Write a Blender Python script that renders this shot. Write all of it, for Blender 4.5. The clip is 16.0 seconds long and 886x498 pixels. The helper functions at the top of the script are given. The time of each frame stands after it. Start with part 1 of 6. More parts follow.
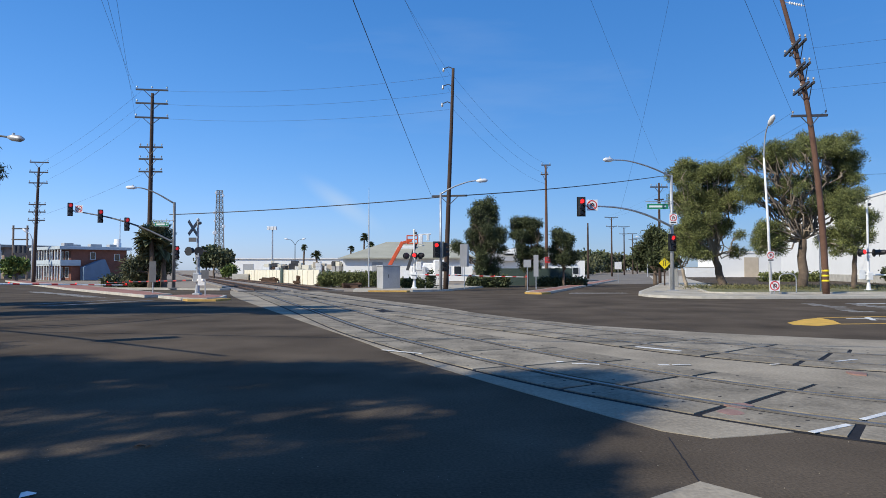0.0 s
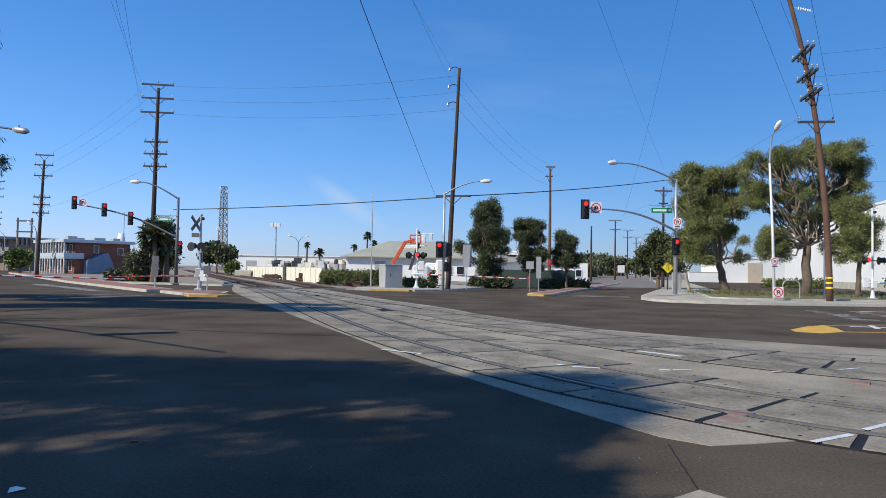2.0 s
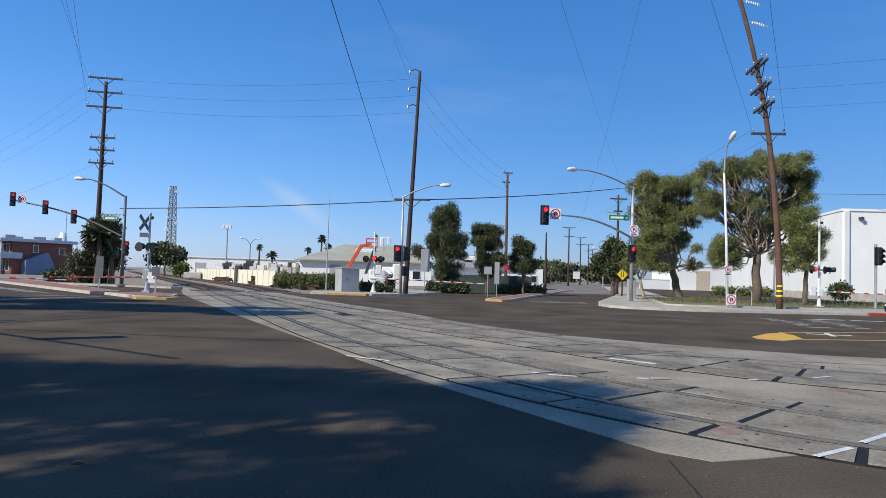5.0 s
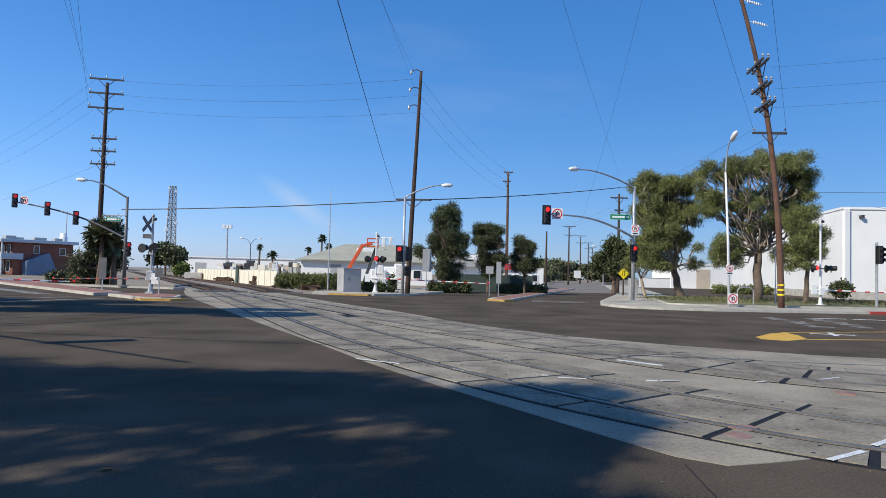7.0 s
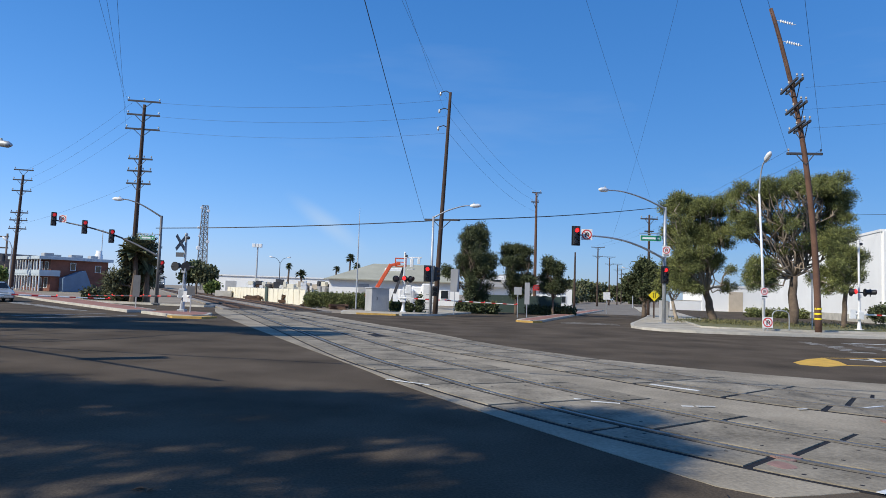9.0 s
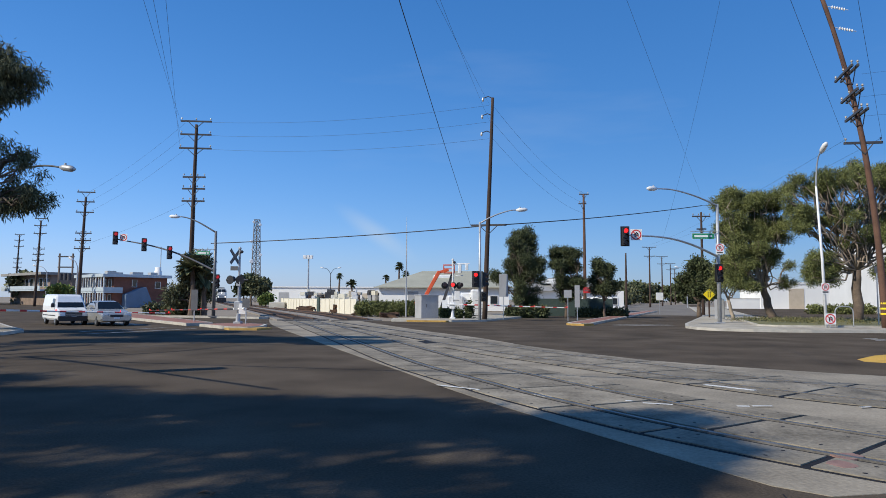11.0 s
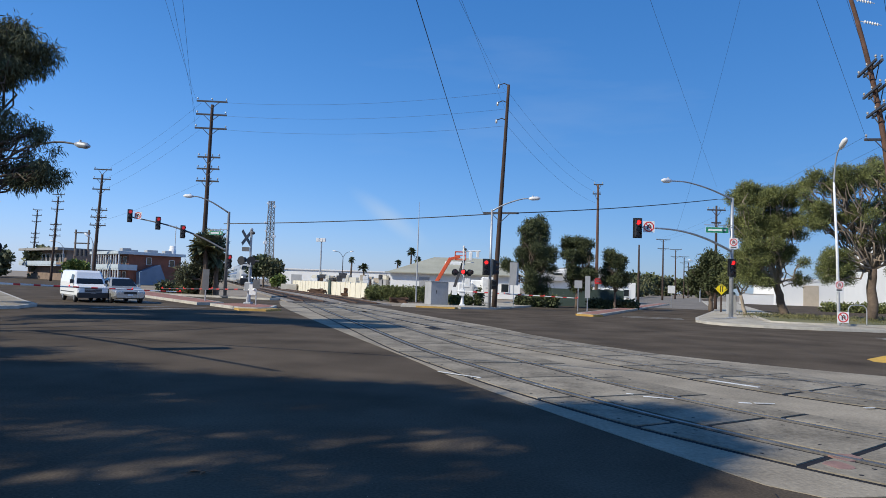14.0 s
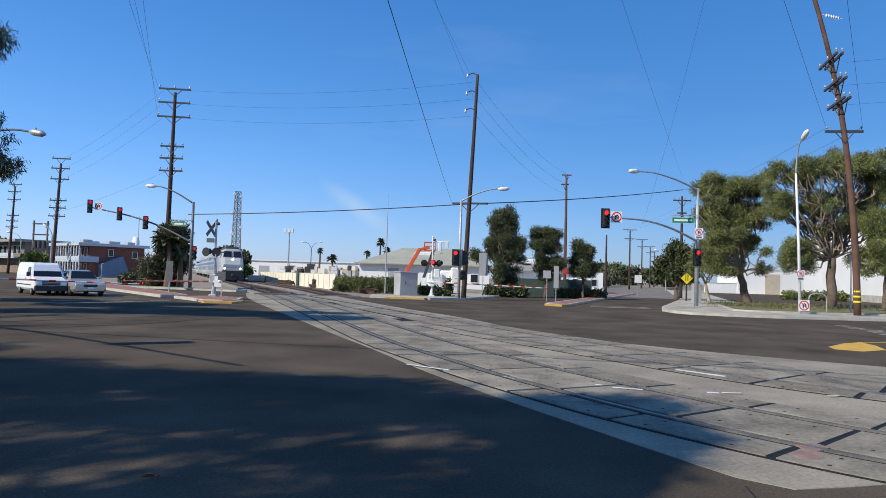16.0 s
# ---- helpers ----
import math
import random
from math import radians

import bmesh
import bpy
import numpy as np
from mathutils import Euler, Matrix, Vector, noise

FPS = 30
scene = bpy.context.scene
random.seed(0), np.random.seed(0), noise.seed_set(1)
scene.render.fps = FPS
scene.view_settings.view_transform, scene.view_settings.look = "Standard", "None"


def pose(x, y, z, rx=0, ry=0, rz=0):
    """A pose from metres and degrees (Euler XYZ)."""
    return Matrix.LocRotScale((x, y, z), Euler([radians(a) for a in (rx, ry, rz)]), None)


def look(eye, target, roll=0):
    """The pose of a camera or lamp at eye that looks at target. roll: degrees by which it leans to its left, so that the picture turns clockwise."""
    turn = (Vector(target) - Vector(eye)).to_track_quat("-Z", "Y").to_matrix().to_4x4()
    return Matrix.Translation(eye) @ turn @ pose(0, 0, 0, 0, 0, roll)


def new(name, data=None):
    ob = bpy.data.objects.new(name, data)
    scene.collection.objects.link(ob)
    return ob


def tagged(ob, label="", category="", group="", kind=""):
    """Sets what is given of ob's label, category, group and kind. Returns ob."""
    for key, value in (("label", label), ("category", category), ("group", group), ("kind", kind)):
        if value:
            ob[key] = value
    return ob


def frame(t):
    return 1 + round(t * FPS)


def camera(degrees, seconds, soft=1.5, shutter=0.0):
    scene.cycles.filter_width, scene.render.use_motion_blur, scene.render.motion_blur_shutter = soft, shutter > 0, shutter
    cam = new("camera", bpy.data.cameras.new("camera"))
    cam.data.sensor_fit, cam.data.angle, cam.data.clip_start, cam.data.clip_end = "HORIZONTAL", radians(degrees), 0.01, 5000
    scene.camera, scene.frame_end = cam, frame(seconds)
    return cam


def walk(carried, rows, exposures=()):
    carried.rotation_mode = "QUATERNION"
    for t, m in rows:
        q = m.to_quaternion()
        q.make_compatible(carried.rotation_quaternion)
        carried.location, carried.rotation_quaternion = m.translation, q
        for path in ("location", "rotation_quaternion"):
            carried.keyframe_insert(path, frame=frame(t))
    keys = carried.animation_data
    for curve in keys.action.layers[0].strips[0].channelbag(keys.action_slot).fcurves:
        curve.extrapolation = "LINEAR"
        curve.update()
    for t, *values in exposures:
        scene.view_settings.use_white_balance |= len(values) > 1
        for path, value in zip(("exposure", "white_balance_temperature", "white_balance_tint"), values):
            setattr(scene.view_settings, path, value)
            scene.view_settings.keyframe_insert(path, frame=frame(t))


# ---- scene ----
cam = camera(67.2, 16.0, soft=0.65)
# time, eye, target, roll
PATH = [
    (0, (0.000, -0.000, 1.600), (0.000, 19.990, 2.226), -0.05),
    (0.5, (0.007, 0.020, 1.599), (0.016, 20.012, 2.183), 0.55),
    (1, (0.015, 0.039, 1.601), (0.009, 20.031, 2.176), 0.28),
    (1.5, (0.017, 0.058, 1.601), (0.037, 20.050, 2.155), 0.85),
    (2, (0.029, 0.075, 1.600), (-0.067, 20.065, 2.227), 1.02),
    (2.5, (0.047, 0.086, 1.598), (-0.258, 20.069, 2.374), 1.97),
    (3, (-0.014, 0.158, 1.580), (-0.216, 20.143, 2.325), 1.19),
    (3.5, (-0.093, 0.373, 1.561), (0.580, 20.352, 2.176), 2.99),
    (4, (-0.150, 0.479, 1.549), (0.306, 20.466, 2.098), 2.49),
    (4.5, (-0.163, 0.587, 1.553), (0.674, 20.557, 2.268), 0.57),
    (4.7, (-0.202, 0.612, 1.556), (1.073, 20.554, 2.364), 1.67),
    (7, (-0.451, 0.529, 1.641), (0.843, 20.473, 2.411), 1.46),
    (7.5, (-0.463, 0.550, 1.646), (0.689, 20.498, 2.507), 2.01),
    (8, (-0.480, 0.570, 1.647), (0.666, 20.518, 2.513), 3.11),
    (8.5, (-0.493, 0.571, 1.651), (0.713, 20.513, 2.573), 3.18),
    (9, (-0.514, 0.576, 1.649), (-0.056, 20.525, 2.996), 1.98),
    (9.2, (-0.497, 0.562, 1.645), (-0.377, 20.497, 3.257), 1.60),
    (11.5, (-0.450, 0.430, 1.643), (-1.721, 20.335, 3.117), 1.09),
    (12, (-0.410, 0.400, 1.641), (-2.047, 20.259, 3.356), 2.54),
    (12.5, (-0.361, 0.366, 1.637), (-2.299, 20.186, 3.481), 0.72),
    (13, (-0.353, 0.417, 1.646), (-1.911, 20.277, 3.424), 1.45),
    (13.5, (-0.341, 0.465, 1.653), (-1.762, 20.364, 3.071), 1.84),
    (14, (-0.321, 0.507, 1.657), (-1.693, 20.431, 2.743), 2.00),
    (14.5, (-0.319, 0.581, 1.663), (-1.294, 20.528, 2.733), 1.35),
    (15, (-0.312, 0.651, 1.668), (-0.950, 20.624, 2.468), 0.48),
    (15.5, (-0.314, 0.681, 1.670), (-0.813, 20.658, 2.487), 0.65),
    (16, (-0.310, 0.709, 1.674), (-0.760, 20.686, 2.505), 1.71),
]
walk(cam, [(t, look(eye, aim, roll)) for t, eye, aim, roll in PATH], ((0, 0.0), (9.2, -0.03), (11.5, -0.15), (13.2, -0.15), (15, -0.02), (16, 0.0)))

# ---- light ----
SHADE = Vector((0.85, 0.53, 0)).normalized()      # the way shadows fall
ELEV = 36.0
world = bpy.data.worlds.new("sky")
scene.world = world
world.use_nodes = True
wn = world.node_tree
sky = wn.nodes.new("ShaderNodeTexSky")
sky.sky_type, sky.sun_disc = "NISHITA", False
sky.sun_elevation, sky.sun_rotation = radians(ELEV), -math.atan2(-SHADE.x, -SHADE.y) % (2 * math.pi)
sky.air_density, sky.dust_density, sky.ozone_density = 1.0, 0.3, 1.5
deep = wn.nodes.new("ShaderNodeHueSaturation")
deep.inputs["Saturation"].default_value = 1.15
wn.links.new(sky.outputs[0], deep.inputs["Color"])
apart, join = wn.nodes.new("ShaderNodeSeparateColor"), wn.nodes.new("ShaderNodeCombineColor")
wn.links.new(deep.outputs[0], apart.inputs[0])
for k, (gain, power) in enumerate(((0.455, 1.0), (1.07, 0.71), (2.06, 0.63))):
    bend, scale = wn.nodes.new("ShaderNodeMath"), wn.nodes.new("ShaderNodeMath")
    bend.operation, scale.operation = "POWER", "MULTIPLY"
    bend.inputs[1].default_value = power
    scale.inputs[1].default_value = gain
    wn.links.new(apart.outputs[k], bend.inputs[0])
    wn.links.new(bend.outputs[0], scale.inputs[0])
    wn.links.new(scale.outputs[0], join.inputs[k])
# thin high cloud, drawn out in streaks
place, wisp, thin, pale = wn.nodes.new("ShaderNodeTexCoord"), wn.nodes.new("ShaderNodeTexNoise"), wn.nodes.new("ShaderNodeMapRange"), wn.nodes.new("ShaderNodeMix")
turn = wn.nodes.new("ShaderNodeMapping")
turn.inputs["Rotation"].default_value, turn.inputs["Scale"].default_value = (0.0, 0.42, 0.0), (1.2, 1.2, 7.0)
wn.links.new(place.outputs["Generated"], turn.inputs["Vector"])
wn.links.new(turn.outputs[0], wisp.inputs["Vector"])
wisp.inputs["Scale"].default_value, wisp.inputs["Detail"].default_value = 2.2, 6
thin.inputs["From Min"].default_value, thin.inputs["From Max"].default_value, thin.inputs["To Max"].default_value = 0.6, 0.85, 0.1
wn.links.new(wisp.outputs["Fac"], thin.inputs["Value"])
pale.data_type = "RGBA"
pale.inputs[7].default_value = (4.6, 5.4, 6.2, 1)
# one small streak of cloud low over the yard
off, long, thick, reach, veil, sum_ = [wn.nodes.new(k) for k in ("ShaderNodeVectorMath", "ShaderNodeVectorMath", "ShaderNodeVectorMath", "ShaderNodeVectorMath", "ShaderNodeMapRange", "ShaderNodeMath")]
off.operation, long.operation, thick.operation, reach.operation = "SUBTRACT", "DOT_PRODUCT", "DOT_PRODUCT", "LENGTH"
off.inputs[1].default_value = (-0.148, 0.984, 0.097)
long.inputs[1].default_value, thick.inputs[1].default_value = (9.560, 2.074, -6.535), (28.191, 0.164, 41.294)
both = wn.nodes.new("ShaderNodeCombineXYZ")
wn.links.new(place.outputs["Generated"], off.inputs[0])
for k, one in enumerate((long, thick)):
    wn.links.new(off.outputs[0], one.inputs[0])
    wn.links.new(one.outputs["Value"], both.inputs[k])
wn.links.new(both.outputs[0], reach.inputs[0])
veil.interpolation_type = "SMOOTHSTEP"
veil.inputs["From Min"].default_value, veil.inputs["From Max"].default_value = 0.0, 1.0
veil.inputs["To Min"].default_value, veil.inputs["To Max"].default_value = 0.34, 0.0
wn.links.new(reach.outputs["Value"], veil.inputs["Value"])
wn.links.new(thin.outputs[0], sum_.inputs[0]), wn.links.new(veil.outputs[0], sum_.inputs[1])
wn.links.new(sum_.outputs[0], pale.inputs[0])
wn.links.new(join.outputs[0], pale.inputs[6])
wn.links.new(pale.outputs[2], wn.nodes["Background"].inputs[0])
wn.nodes["Background"].inputs[1].default_value = 0.137
sun = new("sun", bpy.data.lights.new("sun", "SUN"))
sun.data.energy, sun.data.angle, sun.data.color = 5.0, radians(0.5), (1, 0.945, 0.82)
sun.matrix_world = look((0, 0, 60), Vector((0, 0, 60)) + SHADE * math.cos(radians(ELEV)) - Vector((0, 0, math.sin(radians(ELEV)))))
scene.view_settings.exposure = 0.0


# ---- materials ----
def mat(name, rgb, rough=0.8, var=0.25, scale=3.0, fine=40.0, bump=0.15, metal=0.0, glow=None, own=False, island=0.0, piece=0.0, tint=None, spec=0.5):
    """A surface with stains at one scale and grain at another; own: patterned in the thing's own space."""
    m = bpy.data.materials.new(name)
    m.use_nodes = True
    nt, b = m.node_tree, m.node_tree.nodes["Principled BSDF"]
    b.inputs["Roughness"].default_value, b.inputs["Metallic"].default_value = rough, metal
    b.inputs["Specular IOR Level"].default_value = spec
    N, L = nt.nodes.new, nt.links.new
    if own:
        where = N("ShaderNodeTexCoord").outputs["Object"]
    else:
        where = N("ShaderNodeNewGeometry").outputs["Position"]
    big, small = N("ShaderNodeTexNoise"), N("ShaderNodeTexNoise")
    for n, s, d in ((big, scale, 5), (small, fine, 3)):
        L(where, n.inputs["Vector"])
        n.inputs["Scale"].default_value, n.inputs["Detail"].default_value = s, d
    mix = N("ShaderNodeMath")
    mix.operation = "MULTIPLY_ADD"
    L(small.outputs["Fac"], mix.inputs[0])
    mix.inputs[1].default_value = 0.6
    L(big.outputs["Fac"], mix.inputs[2])
    ramp = N("ShaderNodeMapRange")
    ramp.inputs["From Min"].default_value, ramp.inputs["From Max"].default_value = 0.5, 1.1
    ramp.inputs["To Min"].default_value, ramp.inputs["To Max"].default_value = 1 - var, 1 + var
    L(mix.outputs[0], ramp.inputs["Value"])
    factor = ramp.outputs[0]
    for source, amount in ((("ShaderNodeNewGeometry", "Random Per Island"), island), (("ShaderNodeObjectInfo", "Random"), piece)):
        if amount:
            r, q = N("ShaderNodeMapRange"), N("ShaderNodeMath")
            L(N(source[0]).outputs[source[1]], r.inputs["Value"])
            r.inputs["To Min"].default_value, r.inputs["To Max"].default_value = 1 - amount, 1 + amount
            q.operation = "MULTIPLY"
            L(factor, q.inputs[0]), L(r.outputs[0], q.inputs[1])
            factor = q.outputs[0]
    col = N("ShaderNodeVectorMath")
    col.operation = "SCALE"
    if tint:
        two = N("ShaderNodeMix")
        two.data_type = "RGBA"
        two.inputs[6].default_value, two.inputs[7].default_value = (*rgb, 1), (*tint, 1)
        L(big.outputs["Fac"], two.inputs[0])
        L(two.outputs[2], col.inputs[0])
    else:
        col.inputs[0].default_value = rgb
    L(factor, col.inputs["Scale"])
    L(col.outputs[0], b.inputs["Base Color"])
    if bump:
        bm = N("ShaderNodeBump")
        bm.inputs["Strength"].default_value, bm.inputs["Distance"].default_value = bump, 0.02
        L(small.outputs["Fac"], bm.inputs["Height"]), L(bm.outputs[0], b.inputs["Normal"])
    if glow:
        b.inputs["Emission Color"].default_value, b.inputs["Emission Strength"].default_value = (*glow[:3], 1), glow[3]
    return m


ASPHALT = mat("asphalt", (0.094, 0.074, 0.0545), 0.95, 0.5, 0.45, 34, 0.5, spec=0.05)
OLD_ASPHALT = mat("worn_pale_asphalt", (0.21, 0.185, 0.155), 0.95, 0.35, 0.25, 14, 0.5, spec=0.08)
CONCRETE = mat("concrete", (0.297, 0.255, 0.193), 0.9, 0.4, 0.7, 22, 0.4, spec=0.12)
PANEL = mat("panel_concrete", (0.246, 0.213, 0.163), 0.9, 0.5, 1.3, 20, 0.4, piece=0.12, spec=0.12)
PAVING = mat("pavement_concrete", (0.42, 0.375, 0.30), 0.9, 0.35, 0.6, 18, 0.3, spec=0.12)
KERB = mat("kerb_concrete", (0.46, 0.43, 0.37), 0.9, 0.25, 1.5, 25, 0.2, spec=0.15)
RUBBER = mat("rubber", (0.022, 0.022, 0.025), 0.85, 0.3, 4, 50, 0.2, spec=0.15)
RAIL = mat("rail_steel", (0.19, 0.172, 0.15), 0.45, 0.4, 3, 40, 0.1, metal=0.4)
RUST = mat("rusty_steel", (0.12, 0.07, 0.045), 0.8, 0.4, 2, 30, 0.3, metal=0.3)
BALLAST = mat("ballast", (0.29, 0.25, 0.205), 0.95, 0.4, 0.3, 14, 0.8, tint=(0.2, 0.18, 0.155))
DIRT = mat("dirt", (0.33, 0.265, 0.19), 0.95, 0.4, 0.25, 5, 0.5, tint=(0.2, 0.16, 0.115))
WORN_LINE = mat("worn_road_paint", (0.27, 0.265, 0.25), 0.9, 0.75, 2.5, 9, 0.1)
WHITE_LINE = mat("road_paint", (0.62, 0.62, 0.6), 0.8, 0.35, 3, 30, 0.1)
OCHRE_KERB = mat("faded_kerb_paint", (0.46, 0.28, 0.075), 0.9, 0.35, 2, 25, 0.2)
YELLOW_LINE = mat("yellow_paint", (0.62, 0.36, 0.05), 0.8, 0.25, 3, 30, 0.1)
REDBRICK_PAVE = mat("red_paving", (0.30, 0.14, 0.10), 0.9, 0.3, 1, 12, 0.3)
RED_KERB = mat("red_kerb_paint", (0.45, 0.06, 0.05), 0.8, 0.25, 2, 30, 0.1)
GRASS = mat("lawn", (0.12, 0.14, 0.045), 0.95, 0.4, 0.5, 15, 0.6, tint=(0.2, 0.16, 0.08))
RED_WOOD = mat("red_brown_wood", (0.12, 0.062, 0.04), 0.9, 0.35, 1.5, 18, 0.4)
POLE_WOOD = mat("pole_wood", (0.055, 0.033, 0.023), 0.9, 0.35, 1.5, 18, 0.4)
GREY_WOOD = mat("grey_wood", (0.22, 0.16, 0.12), 0.9, 0.35, 1.5, 18, 0.4)
DARK_STEEL = mat("dark_steel", (0.05, 0.05, 0.055), 0.6, 0.25, 3, 30, 0.1)
GALV = mat("galvanised_steel", (0.42, 0.43, 0.44), 0.5, 0.2, 3, 25, 0.1, metal=0.5)
ALU = mat("white_aluminium", (0.72, 0.72, 0.71), 0.5, 0.15, 3, 25, 0.05)
BLACK = mat("black_paint", (0.016, 0.016, 0.018), 0.5, 0.25, 4, 30, 0.1, own=True)
SIGN_WHITE = mat("sign_white", (0.78, 0.78, 0.76), 0.5, 0.1, 4, 30, 0.0)
SIGN_RED = mat("sign_red", (0.6, 0.03, 0.03), 0.5, 0.1, 4, 30, 0.0)
SIGN_GREEN = mat("sign_green", (0.01, 0.22, 0.11), 0.5, 0.1, 4, 30, 0.0)
SIGN_YELLOW = mat("sign_yellow", (0.8, 0.62, 0.02), 0.5, 0.1, 4, 30, 0.0)
RED_LIT = mat("lit_red_lens", (0.5, 0.02, 0.02), 0.3, 0.1, 4, 30, 0, glow=(1, 0.02, 0.02, 1.6), own=True)
RED_WEAK = mat("lit_red_lens_aslant", (0.4, 0.02, 0.02), 0.3, 0.1, 4, 30, 0, glow=(1, 0.03, 0.04, 0.4), own=True)
LENS_DARK = mat("unlit_lens", (0.03, 0.012, 0.012), 0.25, 0.1, 4, 30, 0, own=True)
INSULATOR = mat("insulator", (0.35, 0.33, 0.3), 0.3, 0.1, 4, 30, 0)
CABLE = mat("cable", (0.03, 0.03, 0.035), 0.6, 0.1, 1, 10, 0)
BARK = mat("bark", (0.125, 0.092, 0.068), 0.95, 0.4, 2, 12, 0.6)
TWIG_BARK = mat("weathered_twigs", (0.25, 0.2, 0.155), 0.95, 0.45, 2, 12, 0.5, island=0.35)
PALE_BARK = mat("pale_bark", (0.34, 0.28, 0.22), 0.95, 0.35, 2, 12, 0.5)
LEAF = mat("pine_needles", (0.09, 0.112, 0.03), 0.7, 0.5, 1.2, 8, 0, island=0.6, tint=(0.2, 0.21, 0.07))
LEAF_DARK = mat("dark_needles", (0.062, 0.076, 0.027), 0.75, 0.3, 0.6, 8, 0, island=0.45)
LEAF_DUSTY = mat("dusty_leaves", (0.105, 0.11, 0.05), 0.75, 0.3, 0.6, 8, 0, island=0.45)
LEAF_BRIGHT = mat("bright_leaves", (0.13, 0.17, 0.035), 0.75, 0.3, 0.6, 8, 0, island=0.4)
WHITE_WALL = mat("white_stucco", (0.78, 0.77, 0.74), 0.9, 0.07, 0.3, 10, 0.1)
CREAM_WALL = mat("cream_wall", (0.70, 0.655, 0.53), 0.9, 0.12, 0.3, 8, 0.1)
BRICK = mat("brick_wall", (0.19, 0.075, 0.05), 0.9, 0.25, 1, 8, 0.2)
BLUE_TRIM = mat("pale_blue_trim", (0.42, 0.48, 0.52), 0.8, 0.12, 1, 10, 0.05)
BLUE_WALL = mat("blue_stucco", (0.13, 0.19, 0.27), 0.85, 0.12, 1, 10, 0.05)
ROOF_TAN = mat("tan_shingle_roof", (0.34, 0.33, 0.26), 0.9, 0.15, 0.5, 8, 0.2)
ROOF_GREY = mat("grey_roof", (0.27, 0.26, 0.24), 0.9, 0.15, 0.5, 8, 0.2)
GLASS_DARK = mat("window_glass", (0.02, 0.025, 0.03), 0.08, 0.1, 1, 10, 0)
BEIGE_DOOR = mat("beige_door", (0.50, 0.42, 0.32), 0.8, 0.1, 1, 10, 0.05)
FENCE_GREEN = mat("green_fence_slat", (0.045, 0.07, 0.06), 0.8, 0.2, 1, 10, 0.1)
ORANGE = mat("orange_machine_paint", (0.62, 0.10, 0.035), 0.5, 0.2, 2, 20, 0.05)
CABINET = mat("grey_cabinet_paint", (0.36, 0.36, 0.36), 0.6, 0.15, 1, 10, 0.05)
WHITE_PAINT = mat("white_car_paint", (0.78, 0.78, 0.77), 0.25, 0.05, 1, 10, 0, own=True)
SILVER_PAINT = mat("silver_car_paint", (0.45, 0.44, 0.41), 0.25, 0.06, 1, 10, 0, metal=0.5, own=True)
NAVY_PAINT = mat("dark_car_paint", (0.015, 0.018, 0.035), 0.2, 0.08, 1, 10, 0, own=True)
CAR_GLASS = mat("car_glass", (0.012, 0.014, 0.016), 0.05, 0.05, 1, 10, 0, own=True)
TYRE = mat("tyre_rubber", (0.018, 0.018, 0.018), 0.85, 0.2, 4, 30, 0.1, own=True)
RIM = mat("wheel_rim", (0.45, 0.45, 0.45), 0.35, 0.1, 4, 30, 0, metal=0.8, own=True)
LAMP_LENS = mat("headlamp_lens", (0.7, 0.7, 0.68), 0.1, 0.05, 4, 30, 0, own=True)
HEAD_GLOW = mat("lit_headlight", (0.9, 0.88, 0.8), 0.2, 0.05, 4, 30, 0, glow=(1, 0.95, 0.85, 5.0), own=True)
TRAIN_WHITE = mat("train_white", (0.40, 0.40, 0.385), 0.45, 0.1, 1, 8, 0.02, own=True)
TRAIN_GREY = mat("train_steel", (0.38, 0.39, 0.40), 0.4, 0.12, 1, 8, 0.02, metal=0.4, own=True)
TRAIN_BLUE = mat("train_blue", (0.07, 0.13, 0.28), 0.4, 0.1, 1, 8, 0.02, own=True)
TIE_WOOD = mat("sleeper_wood", (0.075, 0.055, 0.042), 0.9, 0.35, 1, 10, 0.4, piece=0.3)
TOWER_STEEL = mat("weathered_tower_steel", (0.19, 0.18, 0.17), 0.7, 0.25, 0.5, 6, 0.05)
SIGN_BACK = mat("sign_back", (0.15, 0.15, 0.155), 0.5, 0.15, 3, 20, 0, metal=0.4)


